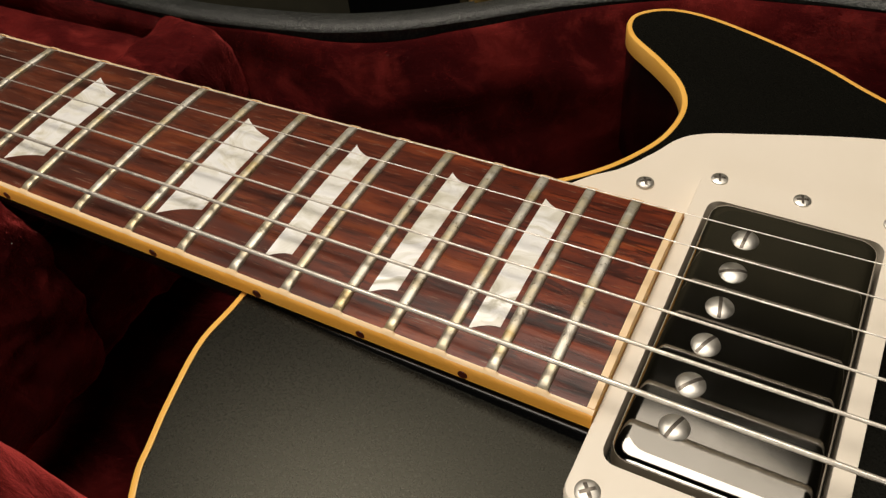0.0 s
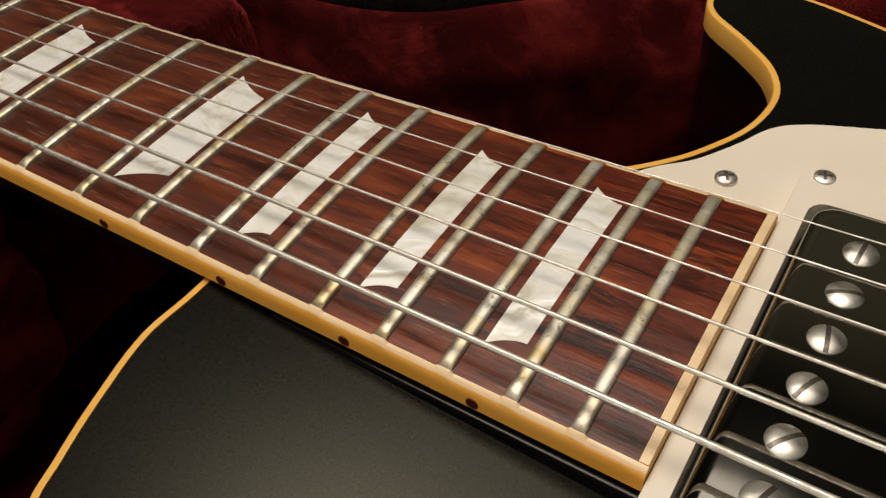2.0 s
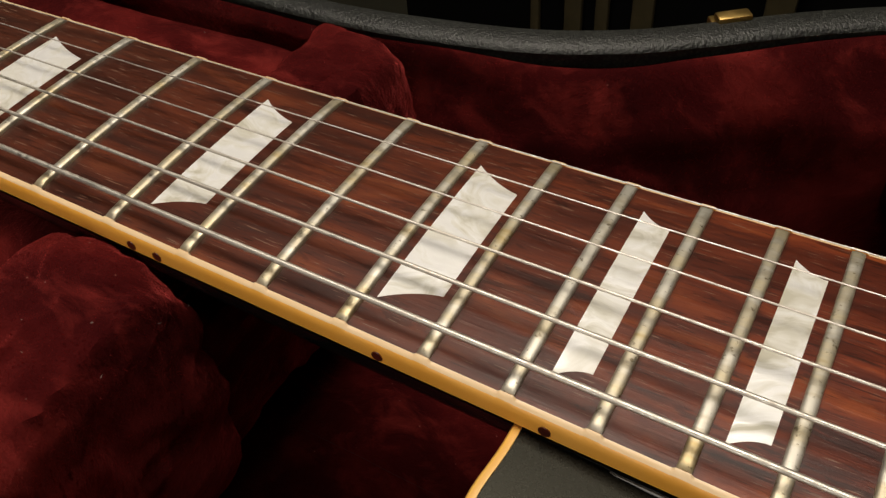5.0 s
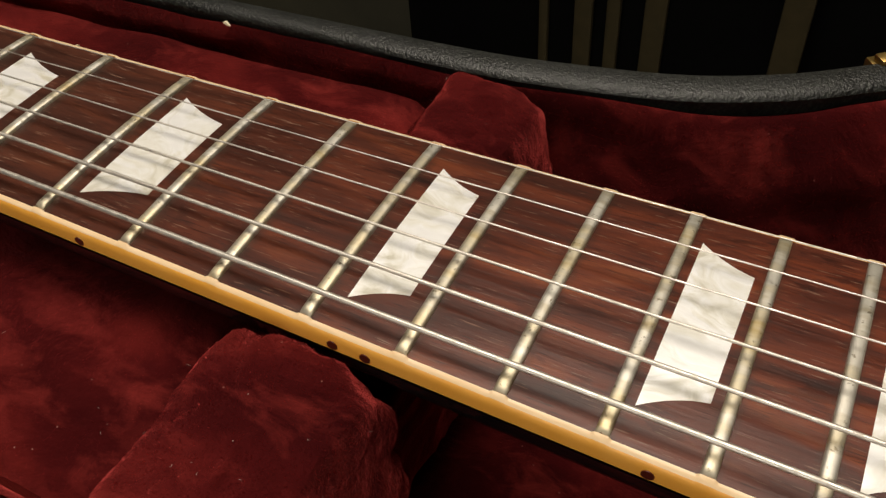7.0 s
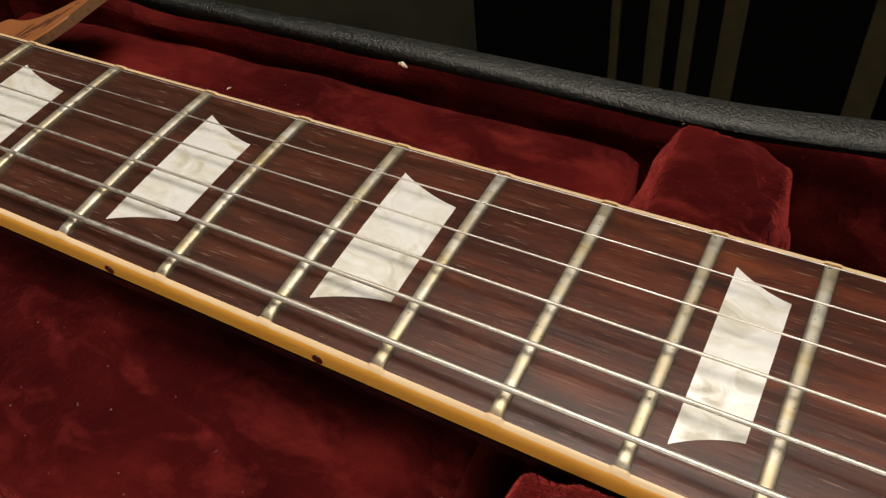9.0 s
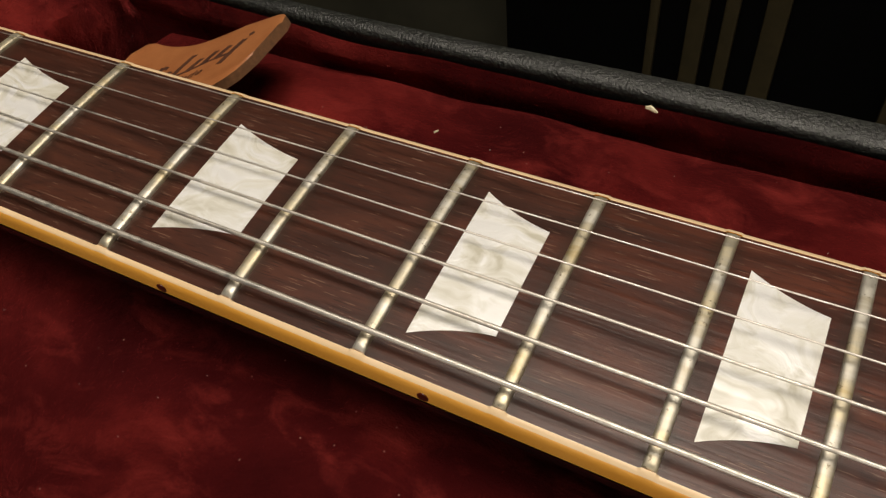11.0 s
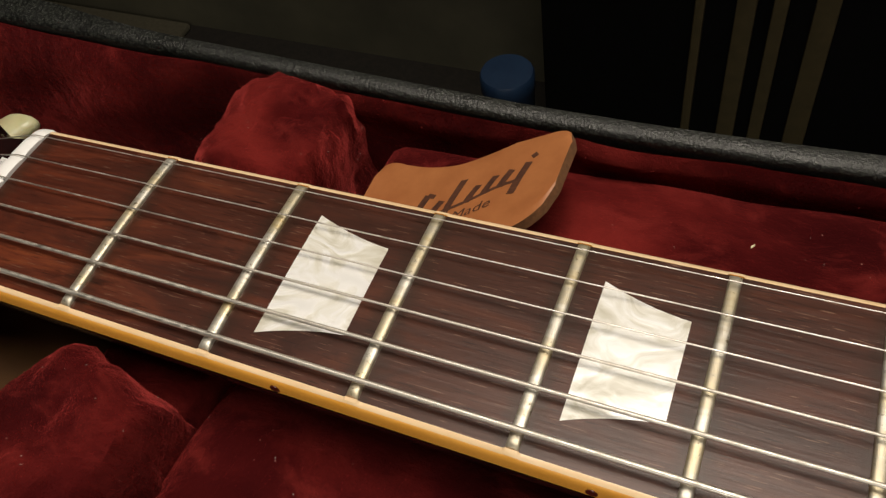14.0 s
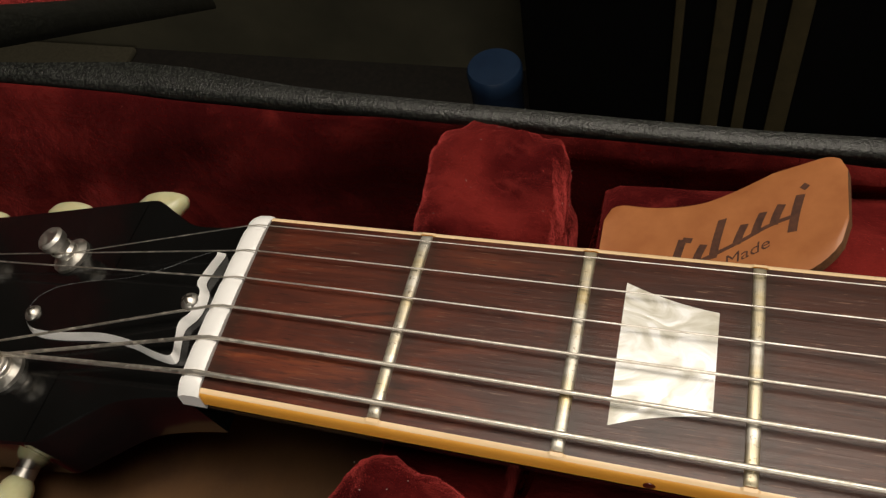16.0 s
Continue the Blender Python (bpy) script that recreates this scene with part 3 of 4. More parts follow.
for k in range(6):
    yn, yb, r = spread(k, -0.0176, 0.0176), spread(k, -0.0252, 0.0252), GAUGES[k] / 2
    sign, rank = (-1, k) if k < 3 else (1, 5 - k)
    post = next(p for s, q, p in POSTS if s == sign and q == rank)
    zn = 0.0013 + crown(yn) + r * 0.3
    bm = bmesh.new()
    path = [post + Vector((0.0005, -sign * 0.0026, -0.0004)), Vector((-0.0040, yn, zn - 0.0008)), Vector((-0.0012, yn, zn))]
    path += [Vector((x, yn + (yb - yn) * x / 0.6285, string_z(k, x) + r)) for x in (0.02, 0.1, 0.2, 0.3, 0.4, 0.5, 0.6285)]
    tube(bm, path, r, 10)
    part("string", bm, WOUND if k < 3 else STEEL, guitar, "wound steel string" if k < 3 else "plain steel string")
    bm = bmesh.new()
    for c in range(3):
        ring = [post + Vector((0.0027 * math.cos(a), 0.0027 * math.sin(a), -0.0008 - c * 2.1 * r)) for a in np.linspace(0, 2 * math.pi, 17)]
        tube(bm, ring, r, 6)
    part("string_winding", bm, STEEL, guitar)

# bridge, under the strings past the pickup
bm = bmesh.new()
box(bm, (0.622, -0.040, -0.017), (0.636, 0.040, 0.0035), 0.0015)
part("bridge", bm, NICKEL, guitar, "nickel bridge")

# ---- guitar: pickup and pickguard ----


def rounded(x0, x1, y0, y1, r, n=5):
    pts = []
    for cx, cy, a0 in ((x1 - r, y1 - r, 0), (x0 + r, y1 - r, 90), (x0 + r, y0 + r, 180), (x1 - r, y0 + r, 270)):
        pts += [(cx + r * math.cos(radians(a0 + 90 * k / n)), cy + r * math.sin(radians(a0 + 90 * k / n))) for k in range(n + 1)]
    return pts


RING_Z, COVER_Z = -0.0030, -0.0013
bm = bmesh.new()
out, inn = rounded(0.4604, 0.5042, -0.0446, 0.0446, 0.0030), rounded(0.4640, 0.5005, -0.0350, 0.0358, 0.0030)
loft(bm, [[(x, y, -0.0125) for x, y in out], [(x, y, RING_Z - 0.0005) for x, y in out], [(x * 0.994 + 0.4835 * 0.006, y * 0.99, RING_Z) for x, y in out], [(x, y, RING_Z) for x, y in inn], [(x, y, -0.0125) for x, y in inn]], caps=False)
pickup = part("pickup", bm, CREAM, guitar, "humbucking pickup in a cream plastic ring")
bm = bmesh.new()
rings = []
for d, z in ((0.0, -0.0125), (0.0, COVER_Z - 0.0016), (0.0002, COVER_Z - 0.0010), (0.0006, COVER_Z - 0.00055), (0.0011, COVER_Z - 0.00025), (0.0017, COVER_Z - 0.00008), (0.0023, COVER_Z), (0.0026, COVER_Z), (0.0033, COVER_Z)):
    rings.append([(x, y, z) for x, y in rounded(0.4650 + d, 0.4995 - d, -0.0338 + d, 0.0346 - d, 0.0036)])
loft(bm, rings)
part("cover", bm, NICKEL, pickup, "polished nickel pickup cover")
for k in range(6):
    screw(pickup, Matrix.Translation((0.4742, -0.0245 + 0.0098 * k, COVER_Z)) @ pose(0, 0, 0, 0, 0, (70, 50, 65, 100, 20, 85)[k]), 0.0028, False, 0.26)
for x, y in ((0.4645, -0.0415), (0.5008, -0.0415), (0.5008, 0.0418), (0.4642, 0.0425), (0.4823, 0.0422), (0.4828, -0.0415)):
    screw(pickup, Matrix.Translation((x, y, RING_Z + 0.0002)) @ pose(0, 0, 0, 0, 0, 40 if y < 0 else 15), 0.0023 if y < 0 else 0.0019, True, 0.20)

GUARD_Z = -0.0066
guard = [tuple(q) for q in spline([(0.4318, 0.0318), (0.4360, 0.0368), (0.4415, 0.0418), (0.4470, 0.0500), (0.4505, 0.0565), (0.4552, 0.0606), (0.4650, 0.0645), (0.4955, 0.0741), (0.53, 0.080), (0.56, 0.076)], 6)]
guard += [(0.585, 0.060), (0.590, 0.040), (0.56, 0.0400), (0.5072, 0.0452), (0.4606, 0.0452), (0.4606, 0.0290)]
bm = bmesh.new()
loft(bm, [[(x, y, GUARD_Z - 0.0022) for x, y in guard], [(x, y, GUARD_Z) for x, y in guard]])
pickguard = part("pickguard", bm, CREAM, guitar, "cream plastic pickguard", False)
for x, y, c in ((0.4484, 0.0387, True), (0.5450, 0.0720, True)):
    screw(pickguard, Matrix.Translation((x, y, GUARD_Z + 0.0004)) @ pose(0, 0, 0, 0, 0, 30), 0.0021, c, 0.32)

# ---- case ----
case = empty("guitar_case", "open black hard case lined with crushed crimson velvet", "guitar case")
CASE = [(-0.226, 0.0), (-0.224, 0.040), (-0.205, 0.062), (-0.17, 0.068), (-0.10, 0.0685), (0.0, 0.0665), (0.10, 0.0658), (0.15, 0.0668), (0.20, 0.0682), (0.27, 0.0690), (0.30, 0.0714), (0.33, 0.0774),
        (0.354, 0.0875), (0.372, 0.0990), (0.397, 0.1165), (0.426, 0.1320), (0.46, 0.1430), (0.52, 0.1480), (0.60, 0.155), (0.68, 0.178), (0.75, 0.190), (0.82, 0.175), (0.862, 0.10)]
half = spline(CASE + [(0.870, 0.0)], 6)
rim = [(x, -y) for x, y in half] + [(x, y) for x, y in half[-2:0:-1]]
RIM_Z, WELL_Z = -0.0150, -0.104


def rim_dip(x):
    """How far the rim sinks beside the compartment."""
    return 0.0021 * max(0.0, min(1.0, (x - 0.01) / 0.09)) - 0.0014 * max(0.0, min(1.0, (x - 0.16) / 0.15))


bm = bmesh.new()
prof = [(-0.0020, RIM_Z - 0.0100), (-0.0004, RIM_Z - 0.0040), (-0.0006, RIM_Z - 0.0022), (-0.0004, RIM_Z - 0.0006), (-0.0012, RIM_Z + 0.0004), (-0.0030, RIM_Z + 0.0010), (-0.0062, RIM_Z + 0.0013), (-0.0092, RIM_Z + 0.0011), (-0.0107, RIM_Z - 0.0006), (-0.0110, RIM_Z - 0.005), (-0.0112, -0.116), (-0.008, -0.118), (-0.0020, -0.118)]
cols = []
for d, _ in prof:
    row = [Vector(p).lerp(Vector(q), 0.55 + 0.40 * max(0.0, min(1.0, (p[0] - 0.14) / 0.17))) for p, q in zip(rim, inset(rim, d))]
    if d < -0.003:
        row = [(x, y + 0.006 * math.exp(-(((x + 0.062) / 0.034) ** 2)) * (-d / 0.0112)) if y > 0 else (x, y) for x, y in row]
    cols.append(row)
rings = [[(*cols[k][i % len(rim)], prof[k][1] - rim_dip(rim[i % len(rim)][0])) for k in range(len(prof))] for i in range(len(rim) + 1)]
loft(bm, rings, caps=False)
bmesh.ops.remove_doubles(bm, verts=bm.verts, dist=1e-6)
part("shell", bm, TOLEX, case, "black grained tolex shell and rim")
bm = bmesh.new()
bm.faces.new([bm.verts.new((x, y, -0.114)) for x, y in inset(rim, -0.002)])
part("shell_bottom", bm, TOLEX, case)
bm = bmesh.new()
box(bm, (-0.0055, -0.0045, -0.010), (0.0055, 0.0045, 0.0012), 0.0006)
box(bm, (-0.0045, -0.0010, 0.0010), (0.0045, 0.0030, 0.0030), 0.0006)
bmesh.ops.transform(bm, matrix=pose(0.3735, 0.1105, RIM_Z - 0.0012, 0, 0, 38), verts=bm.verts)
part("latch", bm, BRASS, case, "brass latch on the rim")

bm = bmesh.new()
rings = []
dense = spline([(x, y) for x, y in rim], 2, True)
for q in np.linspace(0.0, 1.0, 26) ** 1.8:
    z = RIM_Z - 0.0010 - q * (RIM_Z - WELL_Z + 0.003)
    ring = []
    for (x, y), (xi, yi) in zip(dense, inset([tuple(p) for p in dense], 1.0)):
        n = Vector((xi - x, yi - y, 0))
        swell = 0.0004 + (0.0015 + 0.0026 * max(0.0, min(1.0, (x - 0.28) / 0.05)) + 0.0040 * max(0.0, min(1.0, (0.01 - x) / 0.04))) * (0.35 + lump((x, y, z), 26)) * min(1.0, 5 * q)
        beside = max(0.0, min(1.0, (x - 0.03) / 0.03, (0.31 - x) / 0.03))
        tuck = 0.0024 * beside * math.exp(-(((q - 0.045 - 0.02 * lump((x, y, 0), 22, 6.0)) / 0.035) ** 2)) * (0.7 + 1.1 * lump((x, y, 0), 34, 11.0))
        sag = 0.0022 * max(0.0, lump((x, y, 0), 14, 3.0)) + 0.0020 * math.exp(-(((x - 0.36) / 0.035) ** 2))
        roll = (0.0035 + 0.0187 * max(0.0, min(1.0, (x - 0.29) / 0.05)) + 0.0140 * max(0.0, min(1.0, (0.015 - x) / 0.04))) * q ** 0.6
        ring.append(Vector((x, y, z - rim_dip(x) - sag * max(0.0, 1 - 3 * q))) + n * max(0.0002, swell + roll + tuck))
    rings.append(ring)
loft(bm, rings, caps=False)
wall_lining = part("lining_wall", bm, VELVET, case, "padded crimson velvet side lining")

bm = bmesh.new()
rings = []
for f in np.linspace(0.0005, 1.0, 20):
    ring = []
    for x, y in dense:
        px, py = x, y * f
        ring.append((px, py, WELL_Z + 0.002 * lump((px, py, 0), 18)))
    rings.append(ring)
loft(bm, rings, caps=False)
part("lining_floor", bm, VELVET, case, "crimson velvet floor lining")


def cushion(name, centre, size, lean=0.0, turn=0.0, seed=0.0, power=5.5, rough=0.0028, taper=(0.0, 0.0), fall=0.0, label=""):
    """A padded velvet block with soft, uneven edges."""
    bm = bmesh.new()
    n, rings = 88, []
    for j in range(1, 60):
        b = -math.pi / 2 + math.pi * j / 60
        ring = []
        for i in range(n):
            a = 2 * math.pi * i / n
            d = Vector((math.cos(b) * math.cos(a), math.cos(b) * math.sin(a), math.sin(b)))
            s = (abs(d.x) ** power + abs(d.y) ** power + abs(d.z) ** power) ** (-1 / power)
            p = Vector((d.x * s * size[0] / 2, d.y * s * size[1] / 2, d.z * s * size[2] / 2))
            up = max(0.0, 0.30 + p.z / size[2]) ** 1.5
            p.x *= 1 - up * (taper[0] if p.x < 0 else taper[1])
            p.z -= fall * max(0.0, 0.25 + p.x / size[0]) * max(0.0, min(1.0, 2.5 * p.z / size[2]))
            seam = 0.80 + 0.10 * lump(p, 22, seed + 3.0)
            ridge = 0.0015 * math.exp(-(((abs(p.x) * 2 / size[0] - seam) / 0.09) ** 2)) * max(0.0, min(1.0, 0.5 + 3 * p.z / size[2]))
            ring.append(p + d * ridge + d * (rough * (1.3 * lump(p, 34, seed) + 0.20 * lump(p, 150, seed)) + 0.0013 * max(0.0, 1 - 3.5 * abs(lump(p, 32, seed + 5.0))) ** 2 - 0.0007 * max(0.0, 1 - 5.0 * abs(lump(p, 44, seed + 9.0))) ** 2))
        rings.append(ring)
    loft(bm, rings)
    bmesh.ops.transform(bm, matrix=pose(*centre, lean, 0, turn), verts=bm.verts)
    return part(name, bm, VELVET, case, label)


def pile(cloth, count, length, low, seed, within=None):
    """Short leaning fibres over the upper part of a velvet block."""
    rng = random.Random(seed)
    me = cloth.data
    faces = [f for f in me.polygons if f.center.z > low and (within is None or (within[0] < f.center.x < within[1] and within[2] < f.center.y < within[3]))]
    total = sum(f.area for f in faces)
    verts, tris, normals = [], [], []
    for f in faces:
        share = f.area / total * count
        here = int(share) + (rng.random() < share - int(share))
        quad = [me.vertices[v].co for v in f.vertices[:4]]
        for _ in range(here):
            u, v = rng.random(), rng.random()
            p = (quad[0] * (1 - u) + quad[1] * u) * (1 - v) + (quad[-1] * (1 - u) + quad[-2] * u) * v
            comb = Vector((lump(p, 60, 1.0), lump(p, 60, 2.0), -0.3 + lump(p, 60, 3.0)))
            way = (f.normal + 0.9 * comb + Vector((rng.gauss(0, 0.22), rng.gauss(0, 0.22), rng.gauss(0, 0.22)))).normalized()
            across = way.orthogonal().normalized()
            across = (across * math.cos(6.28 * u) + way.cross(across) * math.sin(6.28 * u)) * 0.00008
            base = p - f.normal * 0.0002
            k = len(verts)
            verts += [base - across, base + across, base + way * length * (0.6 + 0.6 * rng.random())]
            tris.append((k, k + 1, k + 2))
            normals += [f.normal] * 3
    data = bpy.data.meshes.new("velvet_nap")
    data.from_pydata(verts, [], tris)
    data.polygons.foreach_set("use_smooth", [True] * len(tris))
    data.normals_split_custom_set_from_vertices(normals)
    data.materials.append(VELVET)
    ob = new("velvet_nap", data)
    ob.parent = cloth
    return tagged(ob, "short crimson velvet pile", kind="stuff")


def dust(cloth, count, low, seed, within=None):
    """Loose pale hairs and specks caught in the pile."""
    rng = random.Random(seed)
    me = cloth.data
    faces = [f for f in me.polygons if f.center.z > low and f.normal.z > 0.2 and (within is None or (within[0] < f.center.x < within[1] and within[2] < f.center.y < within[3]))]
    bm = bmesh.new()
    for f in rng.choices(faces, [f.area for f in faces], k=count):
        size = rng.choice((0.0002, 0.0003, 0.0005, 0.0009))
        way = Vector((rng.gauss(0, 1), rng.gauss(0, 1), rng.gauss(0, 0.3))).normalized()
        bend = way.cross(f.normal).normalized() * size * rng.uniform(-0.4, 0.4)
        at = f.center + f.normal * 0.0008
        thin = 0.00007 if size < 0.0004 else 0.00003
        tube(bm, [at - way * size * 0.5, at + bend, at + way * size * 0.5], [thin * 0.5, thin, thin * 0.5], 5)
    ob = part("lint_dust", bm, DUST, cloth)
    return tagged(ob, "pale lint specks caught in the velvet", kind="stuff")


# neck cradles: a cheek on either side of the neck
for at, size, count, taper, seed in (((0.2848, 0.0480, -0.0445), (0.0365, 0.042, 0.064), 26000, (0.75, 0.05), 1), ((0.2954, -0.0485, -0.0392), (0.0328, 0.046, 0.071), 52000, (0.0, 0.0), 2),
                              ((0.0408, 0.0480, -0.0450), (0.0368, 0.042, 0.064), 24000, (0.22, 0.0), 3), ((0.0405, -0.0465, -0.043), (0.032, 0.046, 0.070), 30000, (0.1, 0.1), 4)):
    cheek = cushion("cradle_cheek", at, size, 0, -11 if seed == 4 else 0, float(seed), taper=taper, fall=0.007 if seed == 1 else 0.0, label="crushed velvet neck cradle cheek")
    pile(cheek, count, 0.00058, -0.045, seed)
    dust(cheek, 16, -0.04, seed + 20)
cushion("cradle_saddle", (0.288, 0.0, -0.058), (0.028, 0.080, 0.044), 0, 0, 5.0)
cushion("cradle_saddle", (0.0445, 0.0, -0.050), (0.030, 0.080, 0.050), 0, 0, 6.0)

# lid of the small compartment under the neck
bm = bmesh.new()
rings = []
xs, ys = np.linspace(0.066, 0.2675, 60), np.linspace(-0.062, 0.0640, 70)


def lid_z(x, y):
    ex = min(x - 0.066, 0.2675 - x)
    ey = min(y + 0.062, 0.0640 - y)
    drop = 0.0025 * (math.exp(-ex / 0.0012) + math.exp(-ey / 0.0012))
    return -0.0290 + 0.0028 * min(1.0, (x - 0.066) / 0.09) + 0.0040 * max(0.0, min(1.0, (0.02 - y) / 0.04)) - 0.0070 * max(0.0, (-0.026 - y) / 0.036) - drop + 0.0014 * lump((x, y, 0), 30, 8.0)


loft(bm, [[(x - 0.0115 * max(0.0, min(1.0, -y / 0.048)) * max(0.0, 1 - (x - 0.066) / 0.06), y * (1 + 0.35 * (x - 0.10)) if y > 0.05 else y, lid_z(x, y)) for y in ys] + [(x, ys[-1] * (1 + 0.35 * (x - 0.10)), -0.070), (x, ys[0], -0.070)] for x in xs])
lid = part("compartment_lid", bm, VELVET, case, "velvet-covered compartment lid under the neck")

pile(lid, 34000, 0.00035, -0.045, 5, (0.05, 0.27, -0.065, -0.022))
pile(lid, 30000, 0.00040, -0.045, 6, (0.05, 0.27, 0.022, 0.075))
dust(lid, 40, -0.045, 31, (0.05, 0.27, -0.065, -0.022))
dust(lid, 20, -0.045, 32, (0.05, 0.27, 0.022, 0.075))
pile(wall_lining, 60000, 0.0008, -0.052, 7, (-0.16, 0.50, 0.02, 0.16))

# open lid, fallen back beyond the head end
start, end = Vector((-0.110, 0.076, -0.010)), Vector((-0.430, 0.60, -0.445))
bm = bmesh.new()
rings = []
for f in np.linspace(0, 1, 10):
    q = start.lerp(end, f)
    rings.append([q + Vector((dx, 0, dz)) for dx, dz in ((0, 0.0), (0.0015, 0.003), (0.0015, 0.010), (-0.002, 0.013 + 0.008 * f), (-0.010, 0.014 + 0.008 * f), (-0.012, 0.002))])
loft(bm, rings)
part("lid_rim", bm, TOLEX, case, "black rim of the open lid")
bm = bmesh.new()
rings = []
for f in np.linspace(0, 1, 30):
    q = start.lerp(end, f) + Vector((-0.0105, 0, 0.013 + 0.008 * f))
    near = [q + Vector((-0.22 * g, 0, 0.10 * g + 0.003 * lump(q + Vector((g, 0, 0)), 20, 9.0))) for g in np.linspace(0, 1, 24)]
    rings.append(near + [p - Vector((0, 0, 0.012)) for p in near[::-1]])
loft(bm, rings)
part("lid_lining", bm, VELVET, case, "crimson velvet lining of the open lid")

# leather pull tab
tab = empty("pull_tab", "tan leather pull tab curling up from the velvet lid", "pull tab")


def tab_at(s, f, h=0.0):
    """s along the tab 0..1, f across 0..1 (far edge 1), h above its face."""
    x = 0.0675 + 0.0500 * s
    z = -0.0285 + 0.0190 * s**1.25
    far = 0.0548 - 0.0035 * math.sin(math.pi * min(1.0, s / 0.72)) + 0.0100 * max(0.0, s - 0.45) ** 1.1
    near = far - 0.0290
    slope = math.atan2(0.0190 * 1.25 * max(s, 0.02) ** 0.25, 0.0525)
    return Vector((x - h * math.sin(slope), near + (far - near) * f, z + h * math.cos(slope)))


bm = bmesh.new()
rings = []
for s in np.linspace(0, 1, 40):
    e = min(s, 1 - s) * 0.0525
    near_r = 0.0105 if s > 0.5 else 0.0055
    cut, near_cut = (r - math.sqrt(max(0.0, r**2 - (r - min(e, r)) ** 2)) for r in (0.0055, near_r))
    fa, fb = near_cut / 0.029, 1 - cut / 0.029
    fs = np.linspace(fa, fb, 14)
    rings.append([tab_at(s, f, 0.0014 * (1 if 0 < k < 13 else 0.75)) for k, f in enumerate(fs)] + [tab_at(s, f, -0.0014) for f in fs[::-1]])
loft(bm, rings, slot=lambda i: 0 if i < 13 else 1)
for f in list(bm.faces)[-2:]:
    f.material_index = 1
part("leather", bm, [LEATHER, LEATHER_EDGE], tab)
bm = bmesh.new()
lathe(bm, Matrix.Translation(tab_at(0.16, 0.30, 0.0014)) @ pose(0, 0, 0, 0, -12, 0), [(0, -0.001), (0.0030, -0.001), (0.0028, 0.0006), (0.0015, 0.0011), (0, 0.0012)])
part("rivet", bm, SLOT, tab, "dark metal rivet")


def stroke(points, width):
    """A flat printed bar on the tab along (s, f) points."""
    bm = bmesh.new()
    pts = spline(points, 5)
    rows = []
    for i, (s, f) in enumerate(pts):
        a, b = pts[max(i - 1, 0)], pts[min(i + 1, len(pts) - 1)]
        t = np.array([(b[0] - a[0]) * 0.0525, (b[1] - a[1]) * 0.029])
        t /= np.linalg.norm(t) + 1e-9
        w = width * (0.75 + 0.35 * abs(t[1]))
        rows.append([tab_at(s - t[1] * w * e / 0.0525, f + t[0] * w * e / 0.029, h) for e, h in ((-0.5, 0.00146), (0.5, 0.00146), (0.5, 0.0010), (-0.5, 0.0010))])
    loft(bm, rows)
    part("printed_bar", bm, INK, tab, "", False)


for s0, f0, f1 in ((0.34, 0.34, 0.66), (0.43, 0.42, 0.58), (0.50, 0.42, 0.76), (0.59, 0.46, 0.62), (0.66, 0.48, 0.65), (0.73, 0.49, 0.66), (0.80, 0.38, 0.70)):
    stroke([(s0, f0), (s0 + 0.012, (f0 + f1) / 2), (s0 + 0.03, f1)], 0.0017)
stroke([(0.34, 0.35), (0.46, 0.44), (0.62, 0.48), (0.80, 0.52)], 0.0012)
stroke([(0.37, 0.66), (0.41, 0.64)], 0.0016)
stroke([(0.835, 0.75), (0.855, 0.78)], 0.0016)


def lettering(words, s0, s1, f0, f1):
    """Printed words on the tab, bent to its face."""
    curve = bpy.data.curves.new("words", "FONT")
    curve.body = words
    ob = new("words", curve)
    bpy.context.view_layer.update()
    me = bpy.data.meshes.new_from_object(ob.evaluated_get(bpy.context.evaluated_depsgraph_get()))
    bpy.data.objects.remove(ob)
    co = [v.co.copy() for v in me.vertices]
    lo, hi = min(c.x for c in co), max(c.x for c in co)
    top = max(c.y for c in co)
    for v, c in zip(me.vertices, co):
        v.co = tab_at(s0 + (s1 - s0) * (c.x - lo) / (hi - lo), f0 + (f1 - f0) * c.y / top, 0.00150)
    me.materials.append(INK)
    made = new("printed_words", me)
    made.parent = tab


lettering("Made", 0.555, 0.72, 0.30, 0.395)
for k in range(4):
    stroke([(0.55 + 0.045 * k, 0.10), (0.56 + 0.045 * k, 0.17)], 0.0007)

# brown card lying under the headstock
bm = bmesh.new()
rings = []
for x in np.linspace(-0.13, 0.028, 16):
    rings.append([(x, y, -0.043 + 0.003 * math.sin(x * 30 + y * 20) + h) for y in np.linspace(-0.039, 0.020, 10) for h in (0.0,)] + [(x, y, -0.0442 + 0.003 * math.sin(x * 30 + y * 20)) for y in np.linspace(0.020, -0.039, 10)])
loft(bm, rings)
tagged(part("card", bm, PAPER, None), "curled brown card lying in the headstock well", "card")

# lint on the lining
def lint(at, size, turn):
    bm = bmesh.new()
    tube(bm, [Vector((-size, 0, 0)), Vector((-size * 0.3, size * 0.2, size * 0.2)), Vector((size * 0.4, 0, size * 0.25)), Vector((size, size * 0.2, 0))], [size * 0.2, size * 0.4, size * 0.35, size * 0.15], 6)
    bmesh.ops.transform(bm, matrix=pose(*at, 0, 0, turn), verts=bm.verts)
    tagged(part("lint", bm, STRAW), "pale straw-coloured flake of lint on the velvet", "lint", "lint on the velvet")


lint((0.2055, 0.0652, -0.0170), 0.0015, -20)
lint((0.159, 0.050, -0.0262), 0.0007, 60)

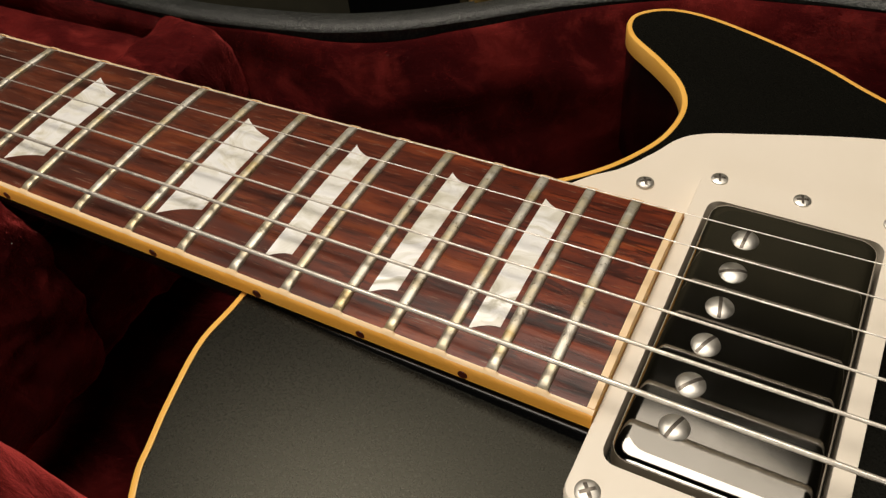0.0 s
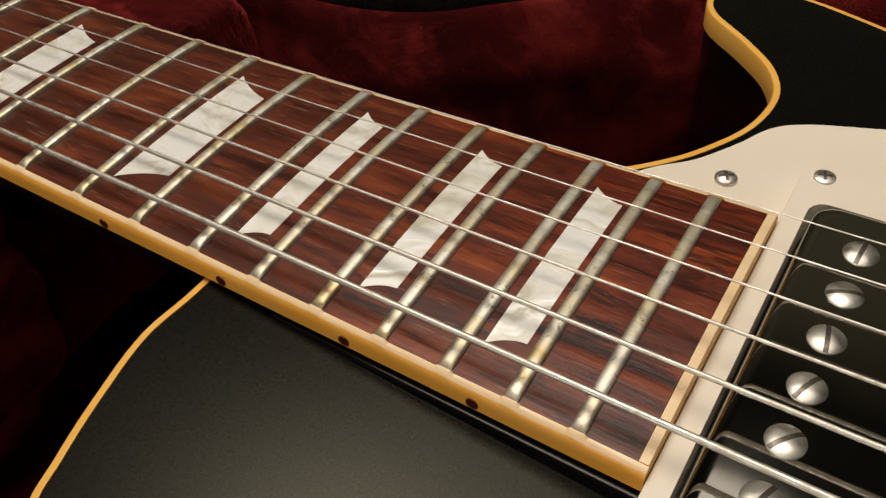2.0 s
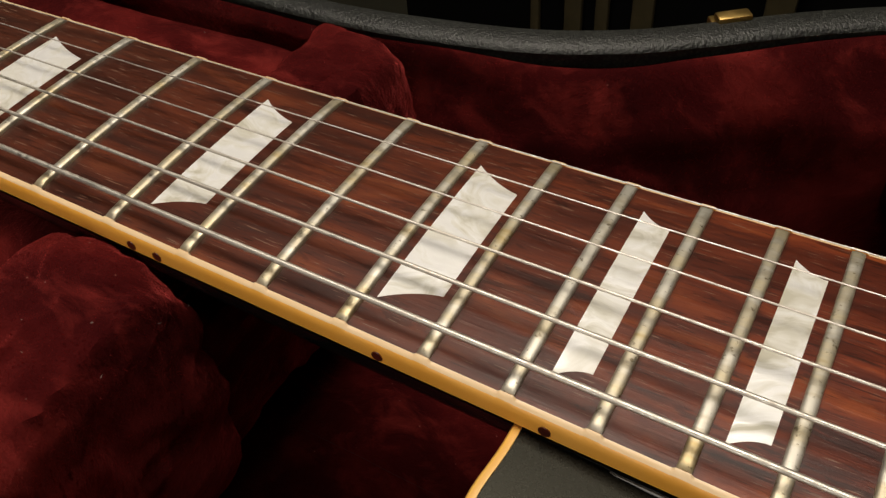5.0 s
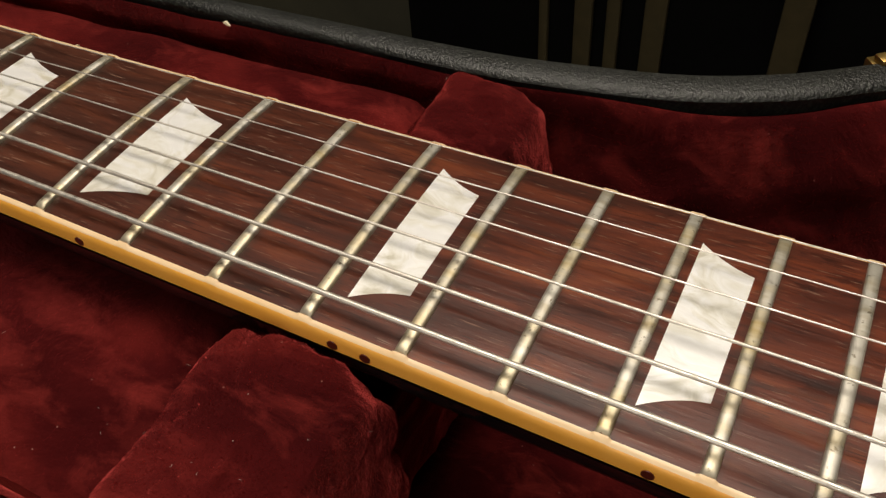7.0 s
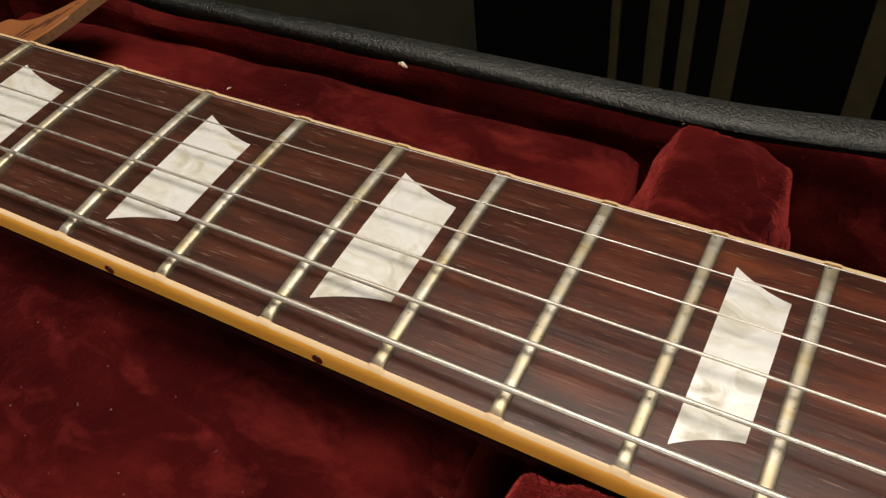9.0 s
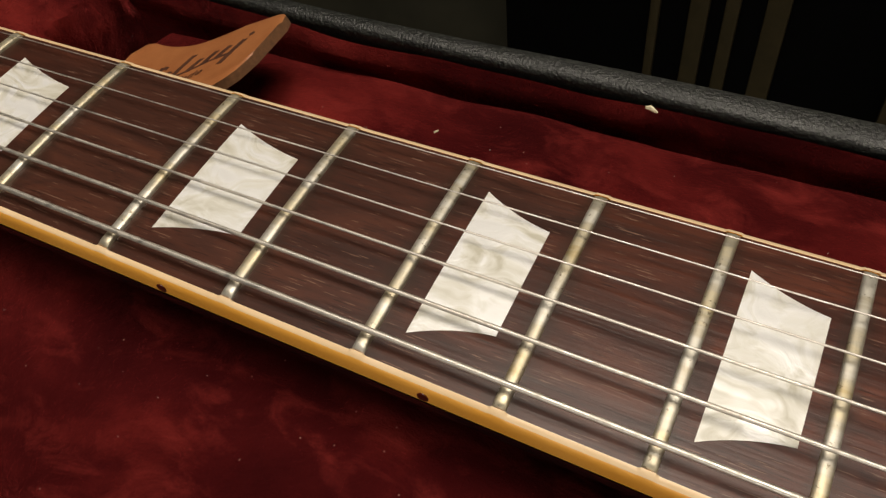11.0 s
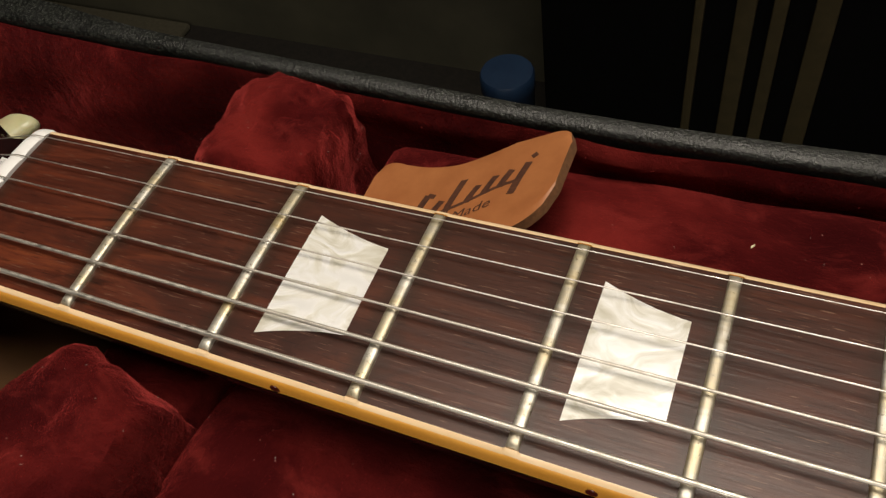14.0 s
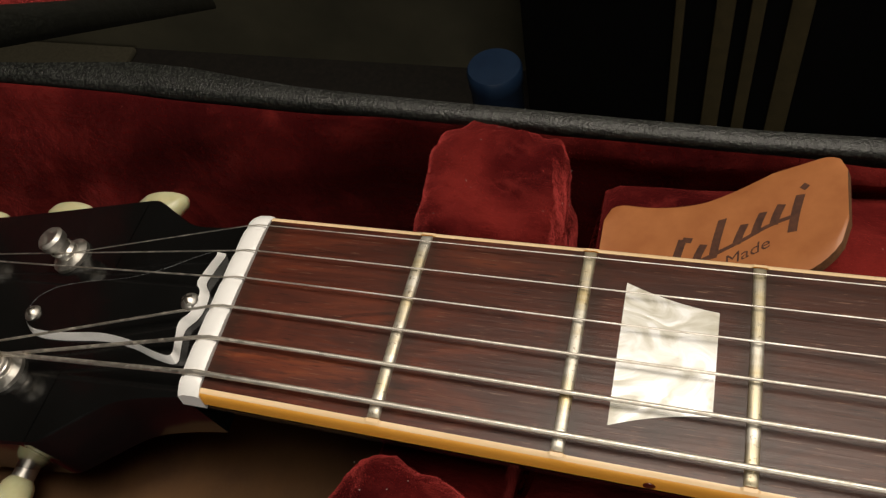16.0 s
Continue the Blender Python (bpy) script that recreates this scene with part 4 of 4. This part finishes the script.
# ---- room ----
FLOOR_Z = -0.82
bm = bmesh.new()
box(bm, (-2.2, -2.2, FLOOR_Z - 0.05), (2.6, 0.92, FLOOR_Z))
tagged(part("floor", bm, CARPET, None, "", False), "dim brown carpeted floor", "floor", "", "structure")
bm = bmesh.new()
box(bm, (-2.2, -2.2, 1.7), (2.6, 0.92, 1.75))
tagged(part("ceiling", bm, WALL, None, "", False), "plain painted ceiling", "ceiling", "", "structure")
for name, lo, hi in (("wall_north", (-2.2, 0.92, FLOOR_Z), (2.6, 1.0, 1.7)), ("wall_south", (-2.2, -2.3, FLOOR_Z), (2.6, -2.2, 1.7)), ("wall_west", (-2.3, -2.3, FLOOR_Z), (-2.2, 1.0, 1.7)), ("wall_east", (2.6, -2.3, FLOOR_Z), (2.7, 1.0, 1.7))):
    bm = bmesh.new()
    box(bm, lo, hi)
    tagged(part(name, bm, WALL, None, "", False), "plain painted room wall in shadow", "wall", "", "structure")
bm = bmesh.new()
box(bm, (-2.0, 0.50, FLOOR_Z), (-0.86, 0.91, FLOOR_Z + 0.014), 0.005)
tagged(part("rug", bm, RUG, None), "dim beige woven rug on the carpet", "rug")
bench = empty("bench", "low dark wooden bench under the case", "bench")
bm = bmesh.new()
box(bm, (-0.24, -0.14, -0.158), (0.90, 0.05, -0.118), 0.004)
part("bench_top", bm, DARKWOOD, bench)
for x in (-0.20, 0.86):
    for y in (-0.12, 0.03):
        bm = bmesh.new()
        box(bm, (x - 0.02, y - 0.02, FLOOR_Z), (x + 0.02, y + 0.02, -0.158), 0.002)
        part("leg", bm, DARKWOOD, bench)

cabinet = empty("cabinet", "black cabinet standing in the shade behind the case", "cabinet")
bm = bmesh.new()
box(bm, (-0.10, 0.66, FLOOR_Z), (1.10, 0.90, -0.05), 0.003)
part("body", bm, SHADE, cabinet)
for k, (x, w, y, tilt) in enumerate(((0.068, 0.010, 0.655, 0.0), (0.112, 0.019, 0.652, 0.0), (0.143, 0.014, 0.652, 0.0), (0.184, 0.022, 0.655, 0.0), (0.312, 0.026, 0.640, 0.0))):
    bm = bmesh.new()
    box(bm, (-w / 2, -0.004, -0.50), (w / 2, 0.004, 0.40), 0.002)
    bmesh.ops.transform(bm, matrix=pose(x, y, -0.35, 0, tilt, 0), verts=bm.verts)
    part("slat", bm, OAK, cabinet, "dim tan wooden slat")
bin_ = empty("blue_tub", "small blue plastic tub in the shade", "tub")
bm = bmesh.new()
lathe(bm, Matrix.Translation((-0.115, 0.585, FLOOR_Z)), [(0.0, 0.0), (0.024, 0.0), (0.0285, 0.304), (0.0298, 0.306), (0.0298, 0.324), (0.028, 0.327), (0.0, 0.328)])
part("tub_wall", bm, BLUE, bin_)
